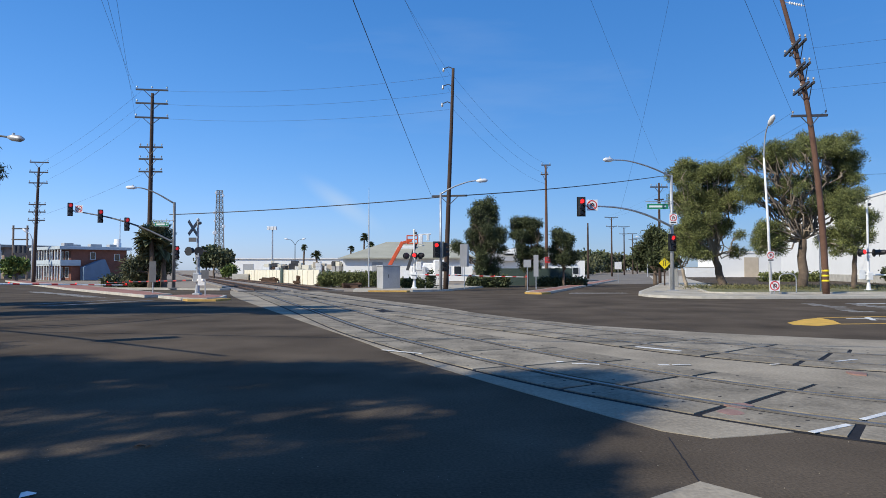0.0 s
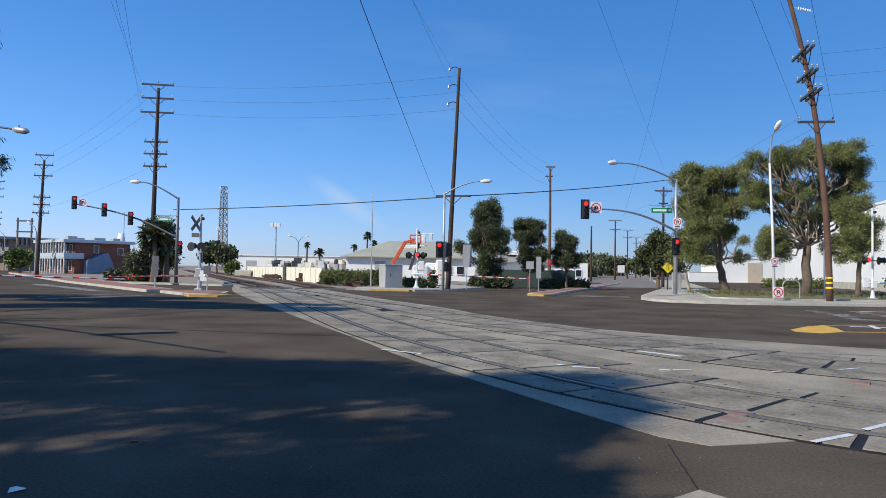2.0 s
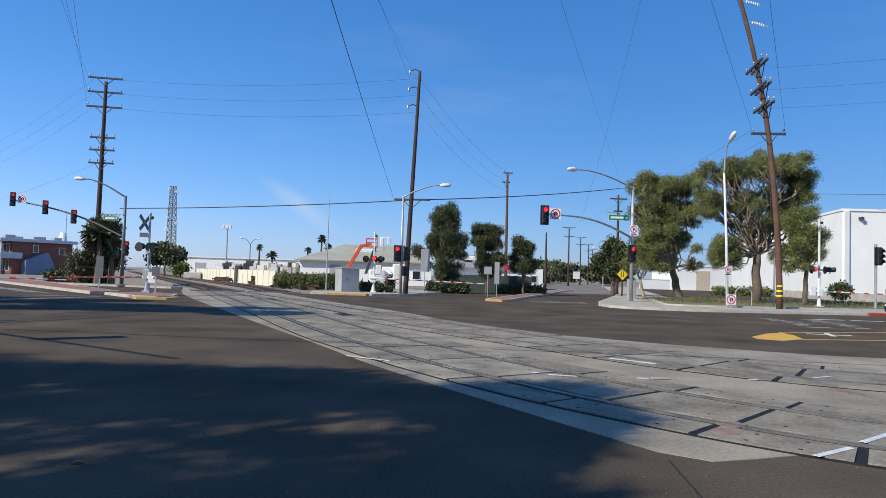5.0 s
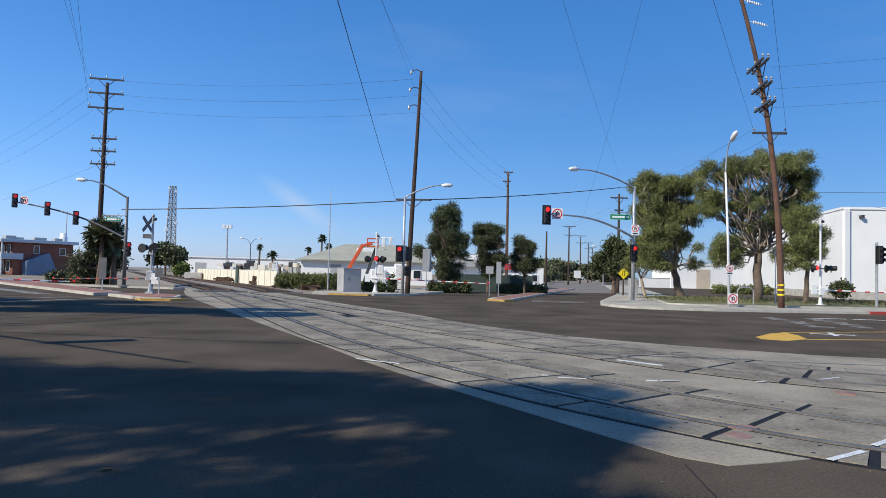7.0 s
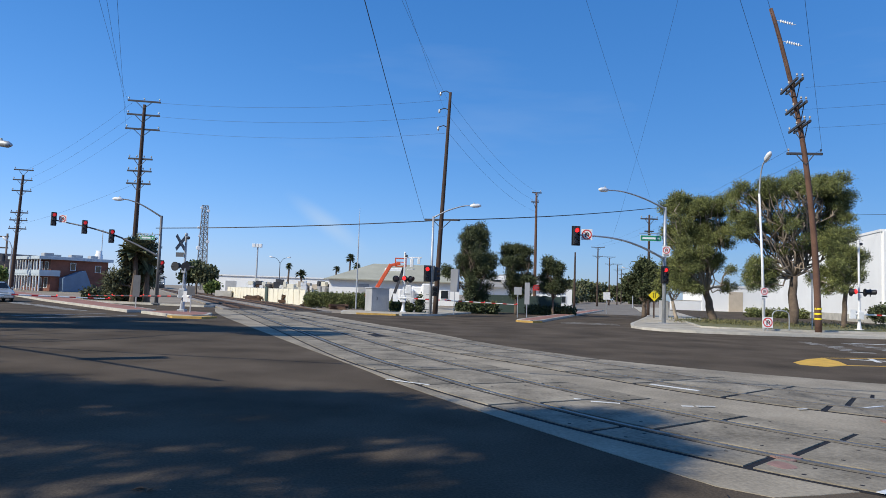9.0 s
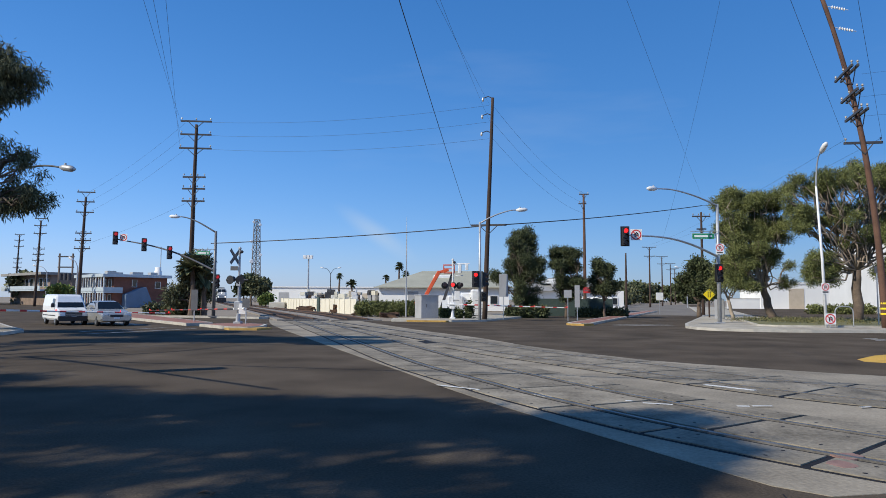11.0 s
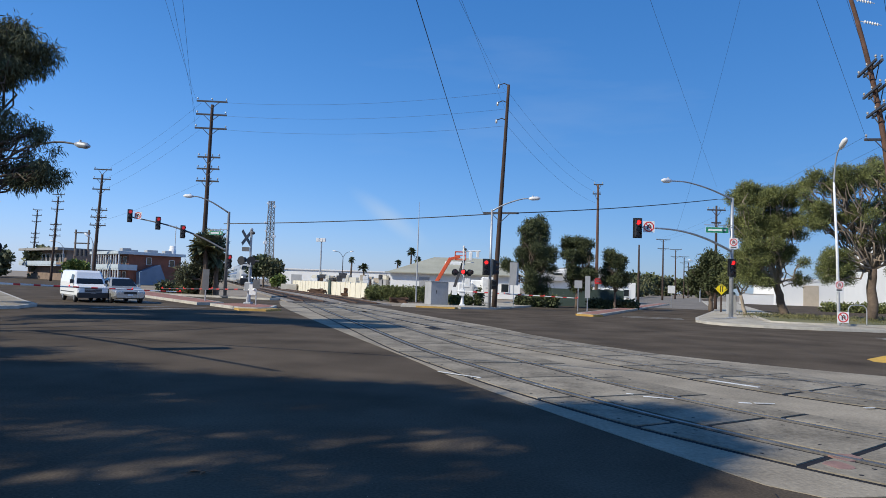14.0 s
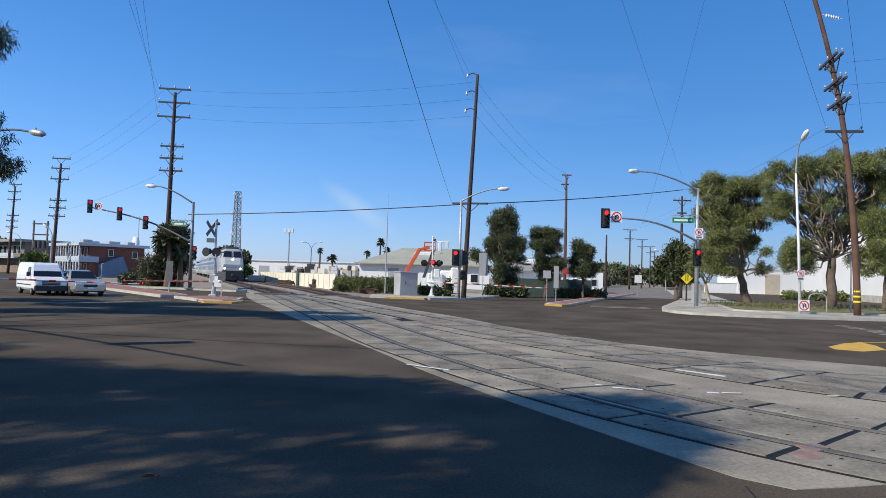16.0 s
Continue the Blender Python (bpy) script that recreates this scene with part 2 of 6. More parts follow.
# ---- mesh helpers ----
class Shape:
    """Collects faces for one mesh."""

    def __init__(self):
        self.v, self.f = [], []

    def add(self, verts, faces, m=None):
        k = len(self.v)
        self.v += [tuple(m @ Vector(p)) for p in verts] if m else [tuple(p) for p in verts]
        self.f += [tuple(i + k for i in f) for f in faces]
        return self

    def box(self, x0, y0, z0, x1, y1, z1, m=None, c=0.0):
        """A box, its upright and top edges cut back by c."""
        if c:
            ring = lambda d, z: [(x0 + d + c, y0 + d, z), (x1 - d - c, y0 + d, z), (x1 - d, y0 + d + c, z), (x1 - d, y1 - d - c, z),
                                 (x1 - d - c, y1 - d, z), (x0 + d + c, y1 - d, z), (x0 + d, y1 - d - c, z), (x0 + d, y0 + d + c, z)]
            v = ring(0, z0) + ring(0, z1 - c) + ring(c * 0.7, z1)
            f = [tuple(range(7, -1, -1)), tuple(range(16, 24))]
            for a in (0, 8):
                f += [(a + i, a + (i + 1) % 8, a + 8 + (i + 1) % 8, a + 8 + i) for i in range(8)]
            return self.add(v, f, m)
        v = [(x0, y0, z0), (x1, y0, z0), (x1, y1, z0), (x0, y1, z0), (x0, y0, z1), (x1, y0, z1), (x1, y1, z1), (x0, y1, z1)]
        return self.add(v, [(3, 2, 1, 0), (4, 5, 6, 7), (0, 1, 5, 4), (1, 2, 6, 5), (2, 3, 7, 6), (3, 0, 4, 7)], m)

    def tube(self, pts, r, n=8, m=None):
        """A round bar along points; r: one radius, or one for each point."""
        pts = [Vector(p) for p in pts]
        rs = r if isinstance(r, (list, tuple)) else [r] * len(pts)
        v, f = [], []
        for i, p in enumerate(pts):
            d = (pts[min(i + 1, len(pts) - 1)] - pts[max(i - 1, 0)]).normalized()
            a = d.orthogonal().normalized() if i == 0 else (a - d * a.dot(d)).normalized()
            b = d.cross(a)
            v += [p + (a * math.cos(k * 2 * math.pi / n) + b * math.sin(k * 2 * math.pi / n)) * rs[i] for k in range(n)]
        for i in range(len(pts) - 1):
            f += [(i * n + k, i * n + (k + 1) % n, (i + 1) * n + (k + 1) % n, (i + 1) * n + k) for k in range(n)]
        f += [tuple(range(n - 1, -1, -1)), tuple(range((len(pts) - 1) * n, len(pts) * n))]
        return self.add(v, f, m)

    def prism(self, poly, z0, z1, m=None, cut=0.0):
        """An upright prism on a plan that runs anticlockwise."""
        n = len(poly)
        v = [(x, y, z0) for x, y in poly] + [(x, y, z1) for x, y in poly]
        f = [tuple(range(n - 1, -1, -1)), tuple(range(n, 2 * n))] + [(i, (i + 1) % n, n + (i + 1) % n, n + i) for i in range(n)]
        return self.add(v, f, m)

    def side(self, outline, x0, x1, m=None, inset=0.0):
        """A body whose outline (y, z) is drawn across x0..x1."""
        n = len(outline)
        v = [(x0, y, z) for y, z in outline] + [(x1, y, z) for y, z in outline]
        f = [tuple(range(n)), tuple(range(2 * n - 1, n - 1, -1))] + [(i, n + i, n + (i + 1) % n, (i + 1) % n) for i in range(n)]
        return self.add(v, f, m)

    def ball(self, c, rx, ry, rz, n=8, k=5, m=None):
        v = [(c[0], c[1], c[2] - rz)]
        for j in range(1, k):
            t = math.pi * j / k
            v += [(c[0] + rx * math.sin(t) * math.cos(2 * math.pi * i / n), c[1] + ry * math.sin(t) * math.sin(2 * math.pi * i / n), c[2] - rz * math.cos(t)) for i in range(n)]
        v.append((c[0], c[1], c[2] + rz))
        f = [(0, 1 + (i + 1) % n, 1 + i) for i in range(n)]
        for j in range(k - 2):
            a = 1 + j * n
            f += [(a + i, a + (i + 1) % n, a + n + (i + 1) % n, a + n + i) for i in range(n)]
        a, e = 1 + (k - 2) * n, len(v) - 1
        f += [(a + i, a + (i + 1) % n, e) for i in range(n)]
        return self.add(v, f, m)

    def mesh(self, name, material, smooth=False):
        me = bpy.data.meshes.new(name)
        me.from_pydata(self.v, [], self.f)
        me.materials.append(material)
        if smooth:
            me.polygons.foreach_set("use_smooth", [True] * len(me.polygons))
        me.update()
        return me


def part(name, shape, material, parent=None, label="", smooth=False):
    ob = new(name, shape.mesh(name, material, smooth))
    if parent:
        ob.parent = parent
    return tagged(ob, label)


def thing(name, m, label, category, group="", kind=""):
    ob = new(name)
    ob.empty_display_size = 0.2
    ob.matrix_basis = m
    return tagged(ob, label, category, group, kind)


def ground_piece(name, poly, z0, z1, material, label, category, kind="structure"):
    return tagged(part(name, Shape().prism(poly, z0, z1), material), label, category, "", kind)


def along(pts, step):
    """Points at even steps on a smooth curve through pts."""
    p = [Vector((*q, 0)) if len(q) == 2 else Vector(q) for q in pts]
    p = [2 * p[0] - p[1]] + p + [2 * p[-1] - p[-2]]
    fine = []
    for i in range(1, len(p) - 2):
        a, b, c, d = p[i - 1:i + 3]
        for k in range(24):
            t = k / 24
            fine.append(0.5 * (2 * b + (c - a) * t + (2 * a - 5 * b + 4 * c - d) * t * t + (3 * b - a - 3 * c + d) * t ** 3))
    fine.append(p[-2])
    out, left = [fine[0]], step
    for a, b in zip(fine, fine[1:]):
        d = (b - a).length
        while d >= left:
            a = a + (b - a) * (left / d)
            out.append(a)
            d, left = (b - a).length, step
        left -= d
    return out


def beside(line, off):
    """The line moved off metres to its left."""
    out = []
    for i, p in enumerate(line):
        d = (line[min(i + 1, len(line) - 1)] - line[max(i - 1, 0)]).normalized()
        out.append(p + Vector((-d.y, d.x, 0)) * off)
    return out


def strip(shape, left, right, z0, z1):
    """A slab between two lines."""
    n = len(left)
    v = [(p.x, p.y, z1) for p in left] + [(p.x, p.y, z1) for p in right] + [(p.x, p.y, z0) for p in left] + [(p.x, p.y, z0) for p in right]
    f = []
    for i in range(n - 1):
        f += [(i, n + i, n + i + 1, i + 1), (2 * n + i, i, i + 1, 2 * n + i + 1), (n + i, 3 * n + i, 3 * n + i + 1, n + i + 1)]
    f += [(0, 2 * n, 3 * n, n), (n - 1, 2 * n - 1, 4 * n - 1, 3 * n - 1)]
    return shape.add(v, f)


# ---- ground ----
big = Shape().add([(-3000, -800, -0.05), (3000, -800, -0.05), (3000, 4000, -0.05), (-3000, 4000, -0.05)], [(0, 1, 2, 3)])
tagged(part("ground", big, DIRT), "bare tan dirt ground reaching the horizon", "ground", "", "structure")
ground_piece("road", [(-160, -60), (130, -60), (130, 47), (20, 47), (84, 260), (63, 262), (4.5, 62), (0, 51), (-7, 49.5), (-16.6, 52.6), (-30, 57), (-120, 180), (-150, 180)],
             -0.04, 0.0, ASPHALT, "dark grey asphalt road surface of a wide crossing", "road")
ground_piece("road", [(8.4, 75), (24.4, 75), (80, 259), (63.4, 261)], 0.0, 0.005, OLD_ASPHALT, "pale worn asphalt of the side street", "road")


def pavement(poly, label, top=None, h=0.14, name="pavement", inset=0.18, edge=None):
    """A raised slab with a kerb ring round it, and its own top."""
    ob = ground_piece(name, poly, -0.03, h, edge or KERB, label, "pavement")
    if top:
        c = sum((Vector((*p, 0)) for p in poly), Vector()) / len(poly)
        inner = []
        n = len(poly)
        for i in range(n):
            a, b, d = (Vector(poly[(i + k) % n]) for k in (-1, 0, 1))
            e, g = (b - a).normalized(), (d - b).normalized()
            q = Vector((-e.y - g.y, e.x + g.x))
            q = q / max(q.length_squared, 0.6) * 2
            inner.append(tuple(b + q * inset))
        part("paving", Shape().prism(inner, h, h + 0.006), top, ob)
    return ob


pavement([(12.0, 38.9), (12.6, 37.6), (14.2, 36.7), (17, 36.3), (25, 36.9), (40, 38), (90, 41), (90, 160), (49.5, 160), (22.4, 69), (13.2, 45), (12.0, 41)],
         "pale concrete corner pavement with a rounded kerb", PAVING)
pavement([(16.4, 41.5), (17.2, 40.6), (19, 40.3), (30, 41.4), (60, 44.5), (60, 58), (21, 57)], "green and dry lawn strip edged by a low kerb", GRASS, 0.24, "lawn", 0.12)
pavement([(5.7, 44.3), (6.3, 43.9), (7.0, 44.3), (25.6, 98), (24.2, 98.5), (5.6, 45.2)], "narrow raised concrete median in the side street", REDBRICK_PAVE, 0.15, "median")
pavement([(-6.6, 48.9), (-2.2, 48.4), (0.3, 50.2), (1.2, 53), (4.8, 64), (45, 200), (40, 201), (-1, 60), (-4, 54), (-7, 53.5)], "pale concrete pavement with a low kerb", PAVING)
pavement([(-17.3, 38.7), (-16.3, 40.2), (-18.6, 43.5), (-29, 57), (-60, 96), (-62, 94.5), (-31, 54.6)], "long median paved in red with a white kerb", REDBRICK_PAVE, 0.16, "median")
pavement([(-16.3, 38.2), (-13.4, 34.9), (-12.3, 34.8), (-11.9, 36), (-12.5, 38.6), (-14.6, 40.3)], "short median nose paved in red with a yellow front", REDBRICK_PAVE, 0.15, "median")
pavement([(-80, 98), (-80, 60), (-60, 20), (-26, 18), (-21.6, 24.5), (-20.6, 28.2), (-21.4, 30.6), (-24.2, 33.6)], "concrete corner pavement with a rounded kerb", CONCRETE)
pavement([(-6, -1), (-3, -10), (12, -10), (8, -3), (2.25, 4.66), (1.93, 5.06), (1.45, 4.7)], "pale concrete corner pavement underfoot", None, 0.012, edge=CONCRETE)

pavement([(-31, 56.4), (-17.6, 52.7), (-17.2, 54.2), (-30, 58.6)], "narrow pale concrete pavement beside the tracks", CONCRETE)

# yellow noses of the medians
for poly, z in (([(5.45, 44.6), (5.7, 43.8), (6.4, 43.4), (7.1, 43.9), (7.0, 44.25), (6.3, 43.85), (5.65, 44.3)], 0.12),
                ([(-13.6, 34.9), (-13, 34.0), (-11.6, 34.1), (-11.3, 35.6), (-11.9, 36.1), (-12.3, 34.7)], 0.1),
                ([(-5.5, 48.9), (-5.4, 48.5), (-2.6, 48.1), (-2.4, 48.45)], 0.12)):
    ground_piece("kerb_nose", poly, -0.02, z, OCHRE_KERB, "yellow-painted kerb at the pavement's edge", "kerb")
ground_piece("kerb_nose", [(26.4, 37.35), (26.4, 36.9), (28.6, 37.08), (28.6, 37.5)], 0, 0.15, RED_KERB, "red-painted stretch of kerb", "kerb")

# ---- tracks ----
LINE_A = [(-269, 650), (-156, 384.6), (-60.3, 160), (-41.1, 115), (-29.6, 88), (-13.0, 49.0), (-7.7, 35.2), (-3.9, 25.0), (-2.15, 20.2), (-0.95, 17.1), (0.4, 14.2), (1.2, 12.5), (2.45, 10.3), (3.3, 9.1), (4.1, 8.15), (4.9, 7.45), (5.8, 6.9), (7.2, 6.35), (9, 5.9), (14, 5.3)]
LINE_B = [(-12.1, 48.9), (-6.1, 36.6), (-0.8, 25.2), (1.1, 21.2), (2.45, 18.9), (3.6, 16.95), (4.6, 15.2), (5.2, 14.15), (5.9, 13.2), (6.75, 12.35), (7.8, 11.65), (9.3, 11.1), (12, 10.6), (18, 10.2)]
# places of joints between the crossing panels: between the rails, on the near side, on the far side
JOINTS_A = ([(-1.85, 19.2), (-0.88, 17.04), (0.1, 15.2), (1.12, 13.3), (2.03, 11.4), (2.93, 9.5), (3.93, 8.2)], [(-0.92, 15.0), (0.0, 12.84), (1.0, 10.9), (2.0, 9.15), (2.92, 7.45), (3.9, 6.45)], [(0.97, 15.35), (2.08, 13.5), (3.02, 11.67), (4.0, 10.2), (5.0, 9.1)])
JOINTS_B = ([(1.93, 19.9), (2.93, 17.9), (3.9, 16.2), (4.87, 14.55), (5.9, 13.2), (7.0, 12.2)], [(2.0, 17.6), (3.0, 15.7), (3.9, 13.9), (4.88, 12.4), (5.92, 11.27)], [(4.0, 18.6), (5.05, 16.9), (6.05, 15.4), (7.05, 14.15), (8.14, 13.3)])
NEAR_EDGE = [(-16.4, 51.4), (-12.6, 40.2), (-5.15, 22.6), (-2.1, 15.6), (-0.9, 12.7), (0.3, 10.2), (1.2, 8.45), (2.0, 6.95), (2.35, 6.42), (2.7, 6.38), (3.1, 6.5), (3.6, 6.62), (4.2, 6.4), (6, 5.9), (14, 5.3)]
FAR_EDGE = [(-9.8, 51.4), (-3.8, 36.6), (-0.3, 29), (1.4, 24.3), (2.9, 20.9), (4.1, 19.3), (6.4, 17.2), (8.5, 15.8), (10, 15.1), (14, 14.2), (20, 13.6)]
near, far = along(NEAR_EDGE, 0.5), along(FAR_EDGE, 0.5)
apron = Shape().prism([(p.x, p.y) for p in near] + [(p.x, p.y) for p in reversed(far)], -0.03, 0.006)
tagged(part("track_apron", apron, CONCRETE), "pale grey concrete apron round the tracks in the road", "pavement", "", "structure")

tracks = []
LINE_C = [(-64, 178), (-35.2, 110.2), (-21.3, 79), (-13.6, 61.3), (-9.2, 49.6)]
for pts, label in ((LINE_A, "curved railway track set in concrete panels"), (LINE_B, "second railway track set in concrete panels"), (LINE_C, "rusty siding track beyond the crossing")):
    line = along(pts, 0.1 if pts is not LINE_C else 0.15)
    street = [p for p in line if p.y < 50]
    outside = [p for p in line if p.y >= 49.5]
    tr = thing("railway_track", pose(0, 0, 0), label, "railway track", "tracks")
    if pts is LINE_C:
        street = []
    if street:
        wide = [p for p in street if p.y < 27 or pts is LINE_A]
        part("rubber_bed", strip(Shape(), beside(wide, 1.57), beside(wide, -1.57), -0.02, 0.010 if pts is LINE_A else 0.012), RUBBER, tr)
        if pts is LINE_B:
            slim = [p for p in street if p.y > 26.8]
            for o in (0.75, -0.75):
                part("flangeway_rubber", strip(Shape(), beside(slim, o + 0.1), beside(slim, o - 0.1), -0.02, 0.0265), RUBBER, tr)
    for o in (0.75, -0.75):
        if street:
            part("rail", strip(Shape(), beside(street, o + 0.04), beside(street, o - 0.04), -0.02, 0.032), RAIL, tr, "worn steel rail")
        if len(outside) > 2:
            part("rail", strip(Shape(), beside(outside, o + 0.035), beside(outside, o - 0.035), 0.09, 0.2), RUST, tr, "rust-brown steel rail")
    if len(outside) > 2:
        bed = strip(Shape(), beside(outside, 1.9), beside(outside, -1.9), -0.04, 0.09 if pts is LINE_A else 0.083)
        tagged(part("ballast", bed, BALLAST, tr), "", "", "", "stuff")
    tracks.append((tr, street, outside))

# ---- road markings ----
def paint(poly, material, label, z=0.005):
    return ground_piece("road_marking", poly, 0.0, z, material, label, "road marking")


def bar(x0, y0, x1, y1, w, material, label, z=0.005, h0=0.0):
    d = Vector((x1 - x0, y1 - y0)).normalized()
    n = Vector((-d.y, d.x)) * w / 2
    ob = Shape().prism([(x0 - n.x, y0 - n.y), (x1 - n.x, y1 - n.y), (x1 + n.x, y1 + n.y), (x0 + n.x, y0 + n.y)], h0, h0 + z)
    return tagged(part("road_marking", ob, material), label, "road marking", "", "structure")


oval = [(10.35, 20.1), (10.15, 19.4), (10.7, 19.0), (11.7, 19.65), (12.25, 21.0), (12.45, 22.1), (11.6, 21.5)]
paint(oval, YELLOW_LINE, "yellow painted nose of a traffic island")
for a in ((11.6, 19.6, 19, 20.4), (12.4, 22.1, 21, 24.4)):
    bar(*a, 0.12, YELLOW_LINE, "thin worn yellow road line")
rnd = random.Random(4)
for k in range(16):
    x, y = 16.9 - 0.2 * (k % 8) + 1.9 * (k // 8) + rnd.uniform(-0.15, 0.15), 31.3 - 0.85 * (k % 8)
    bar(x, y, x + rnd.uniform(0.5, 0.95), y - 0.05, 0.24, WORN_LINE, "worn white zebra bar")
for k in range(6):
    bar(19.5 + k * 1.8, 31.5 - 0.3 * k, 21 + k * 1.8, 31.3 - 0.3 * k, 0.25, WHITE_LINE, "worn white zebra bar")
bar(13.2, 21.9, 14.5, 21.5, 0.16, WHITE_LINE, "white painted cross on the road"), bar(13.6, 21.1, 14.2, 22.4, 0.16, WHITE_LINE, "white painted cross on the road", 0.006)
for a in ((3.56, 6.5, 4.12, 6.82, 0.07), (4.4, 7.05, 5.0, 7.45, 0.07), (2.17, 11.28, 2.6, 11.15, 0.07), (1.95, 11.5, 2.05, 11.45, 0.06), (3.56, 11.08, 3.74, 11.08, 0.07), (3.8, 11.11, 4.11, 11.14, 0.05), (0.57, 12.09, 0.77, 11.74, 0.1),
          (-1.2, 13.2, -0.4, 12.6, 0.06), (5.43, 11.13, 5.62, 11.19, 0.05), (6.68, 11.46, 7.25, 11.75, 0.05), (3.95, 13.7, 4.6, 12.95, 0.12)):
    bar(*a[:4], a[4], WHITE_LINE, "short white paint mark on the crossing panels", 0.004, 0.026)
for a in ((-17.8, 29.6, -15.4, 35.6), (-19.3, 31.5, -17.4, 36.4)):
    bar(*a, 0.2, WORN_LINE, "faded white crosswalk line")
for k in range(14):
    x, y = -31 + 0.75 * k + rnd.uniform(-0.3, 0.3), 49.5 - 0.75 * k
    bar(x, y, x + 1.5, y - 0.3, 0.3, WORN_LINE, "worn white zebra bar")
bar(-24.2, 33.9, -60, 75, 0.14, WHITE_LINE, "white edge line along the kerb")
bar(8.5, 45, 12.3, 44.4, 0.3, WORN_LINE, "white stop line across the side street"), bar(8.9, 46.6, 12.6, 46, 0.25, WORN_LINE, "white stop line across the side street")


# ---- street furniture ----
def lens(shape, x, y, z, r, face=-1):
    """A round lens that faces along y."""
    return shape.tube([(x, y, z), (x, y + 0.05 * face, z)], [r, r * 0.85], 12)


def signal_head(parent, m, lit=0, plate=True, n=3, red=RED_LIT):
    """A three-lamp head that faces the way -y of m; lit: which lamp glows, from the top (-1: none)."""
    head = new("signal_head")
    head.parent, head.matrix_basis = parent, m
    part("housing", Shape().box(-0.19, -0.1, -0.17 - 0.35 * (n - 1), 0.19, 0.12, 0.2, None, 0.03), BLACK, head)
    if plate:
        part("backplate", Shape().box(-0.27, 0.12, -0.24 - 0.35 * (n - 1), 0.27, 0.14, 0.28), BLACK, head)
    for k in range(n):
        z = -0.35 * k
        visor = Shape()
        ring = [(math.cos(a), math.sin(a)) for a in [math.pi * (j / 8 * 1.3 - 0.15) for j in range(9)]]
        v = [(0.16 * c, -0.1, z + 0.16 * s) for c, s in ring] + [(0.16 * c, -0.34, z + 0.16 * s - 0.02) for c, s in ring]
        v += [(0.145 * c, -0.1, z + 0.145 * s) for c, s in ring] + [(0.145 * c, -0.34, z + 0.145 * s - 0.02) for c, s in ring]
        visor.add(v, [(j, j + 1, j + 10, j + 9) for j in range(8)] + [(18 + j, 27 + j, 28 + j, 19 + j) for j in range(8)] + [(9 + j, 10 + j, 28 + j, 27 + j) for j in range(8)])
        part("visor", visor, BLACK, head)
        part("lens", lens(Shape(), 0, -0.1, z, 0.145), red if k == lit else LENS_DARK, head, "lit red lens" if k == lit else "")
    return head


def disc(r, n=20, x=0.0, z=0.0, y0=0.0, y1=-0.004):
    return Shape().tube([(x, y0, z), (x, y1, z)], r, n)


def prohibition(parent, m, size=0.6, word=True):
    """A white square sign with a red ring and slash over a black arrow."""
    s = new("road_sign")
    s.parent, s.matrix_basis = parent, m
    h = size / 2
    part("plate", Shape().box(-h, 0, -h - (0.15 if word else 0), h, 0.012, h), SIGN_WHITE, s)
    ring = Shape()
    n = 24
    for i in range(n):
        a, b = 2 * math.pi * i / n, 2 * math.pi * (i + 1) / n
        q = [(math.cos(t) * r * h, -0.005, math.sin(t) * r * h) for t in (a, b) for r in (0.72, 0.92)]
        ring.add(q, [(0, 1, 3, 2)])
    ring.box(-0.8 * h, -0.006, -0.08 * h, 0.8 * h, -0.004, 0.08 * h, pose(0, 0, 0, 0, 45, 0))
    part("ring", ring, SIGN_RED, s)
    arrow = Shape().tube([(-0.2 * h, -0.003, -0.45 * h), (-0.2 * h, -0.003, 0.2 * h), (0.05 * h, -0.003, 0.4 * h), (0.28 * h, -0.003, 0.2 * h), (0.28 * h, -0.003, -0.15 * h)], 0.055 * size, 4)
    part("arrow", arrow, BLACK, s)
    if word:
        part("lettering", Shape().box(-0.7 * h, -0.004, -h - 0.1, 0.7 * h, -0.001, -h - 0.02), BLACK, s)
    return s


def street_light(parent, pts, r0=0.09, r1=0.04, mtl=None, head_mat=None, along_arm=True):
    arm = along(pts, 0.25)
    n = len(arm)
    part("arm", Shape().tube(arm, [r0 + (r1 - r0) * i / (n - 1) for i in range(n)], 8), mtl or GALV, parent, smooth=True)
    d = (arm[-1] - arm[-3]).normalized()
    e = arm[-1]
    head = Shape().tube([e - d * 0.1, e + d * 0.15, e + d * 0.55, e + d * 0.75], [0.07, 0.15, 0.15, 0.06], 10)
    part("lamp_head", head, head_mat or ALU, parent, smooth=True)
    part("photocell", Shape().tube([e + d * 0.2 + Vector((0, 0, 0.13)), e + d * 0.2 + Vector((0, 0, 0.22))], 0.05, 8), GALV, parent)


def mast_signal(base, height, arm_pts, heads, light_pts, label, mtl=GALV, plates=True, arm_r=0.085, red=RED_LIT):
    t = thing("traffic_signal", pose(*base), label, "traffic signal", "signals")
    part("pole", Shape().tube([(0, 0, 0), (0, 0, height * 0.5), (0, 0, height)], [0.15, 0.125, 0.1], 12), mtl, t, smooth=True)
    part("base_flange", Shape().box(-0.3, -0.3, 0, 0.3, 0.3, 0.08, None, 0.02), mtl, t)
    a = along(arm_pts, 0.3)
    part("mast_arm", Shape().tube(a, [arm_r - arm_r * 0.45 * i / (len(a) - 1) for i in range(len(a))], 10), mtl, t, smooth=True)
    if light_pts:
        street_light(t, light_pts, 0.07, 0.04, mtl)
    for m, lit in heads:
        signal_head(t, m, lit, plates, 3, red)
    return t


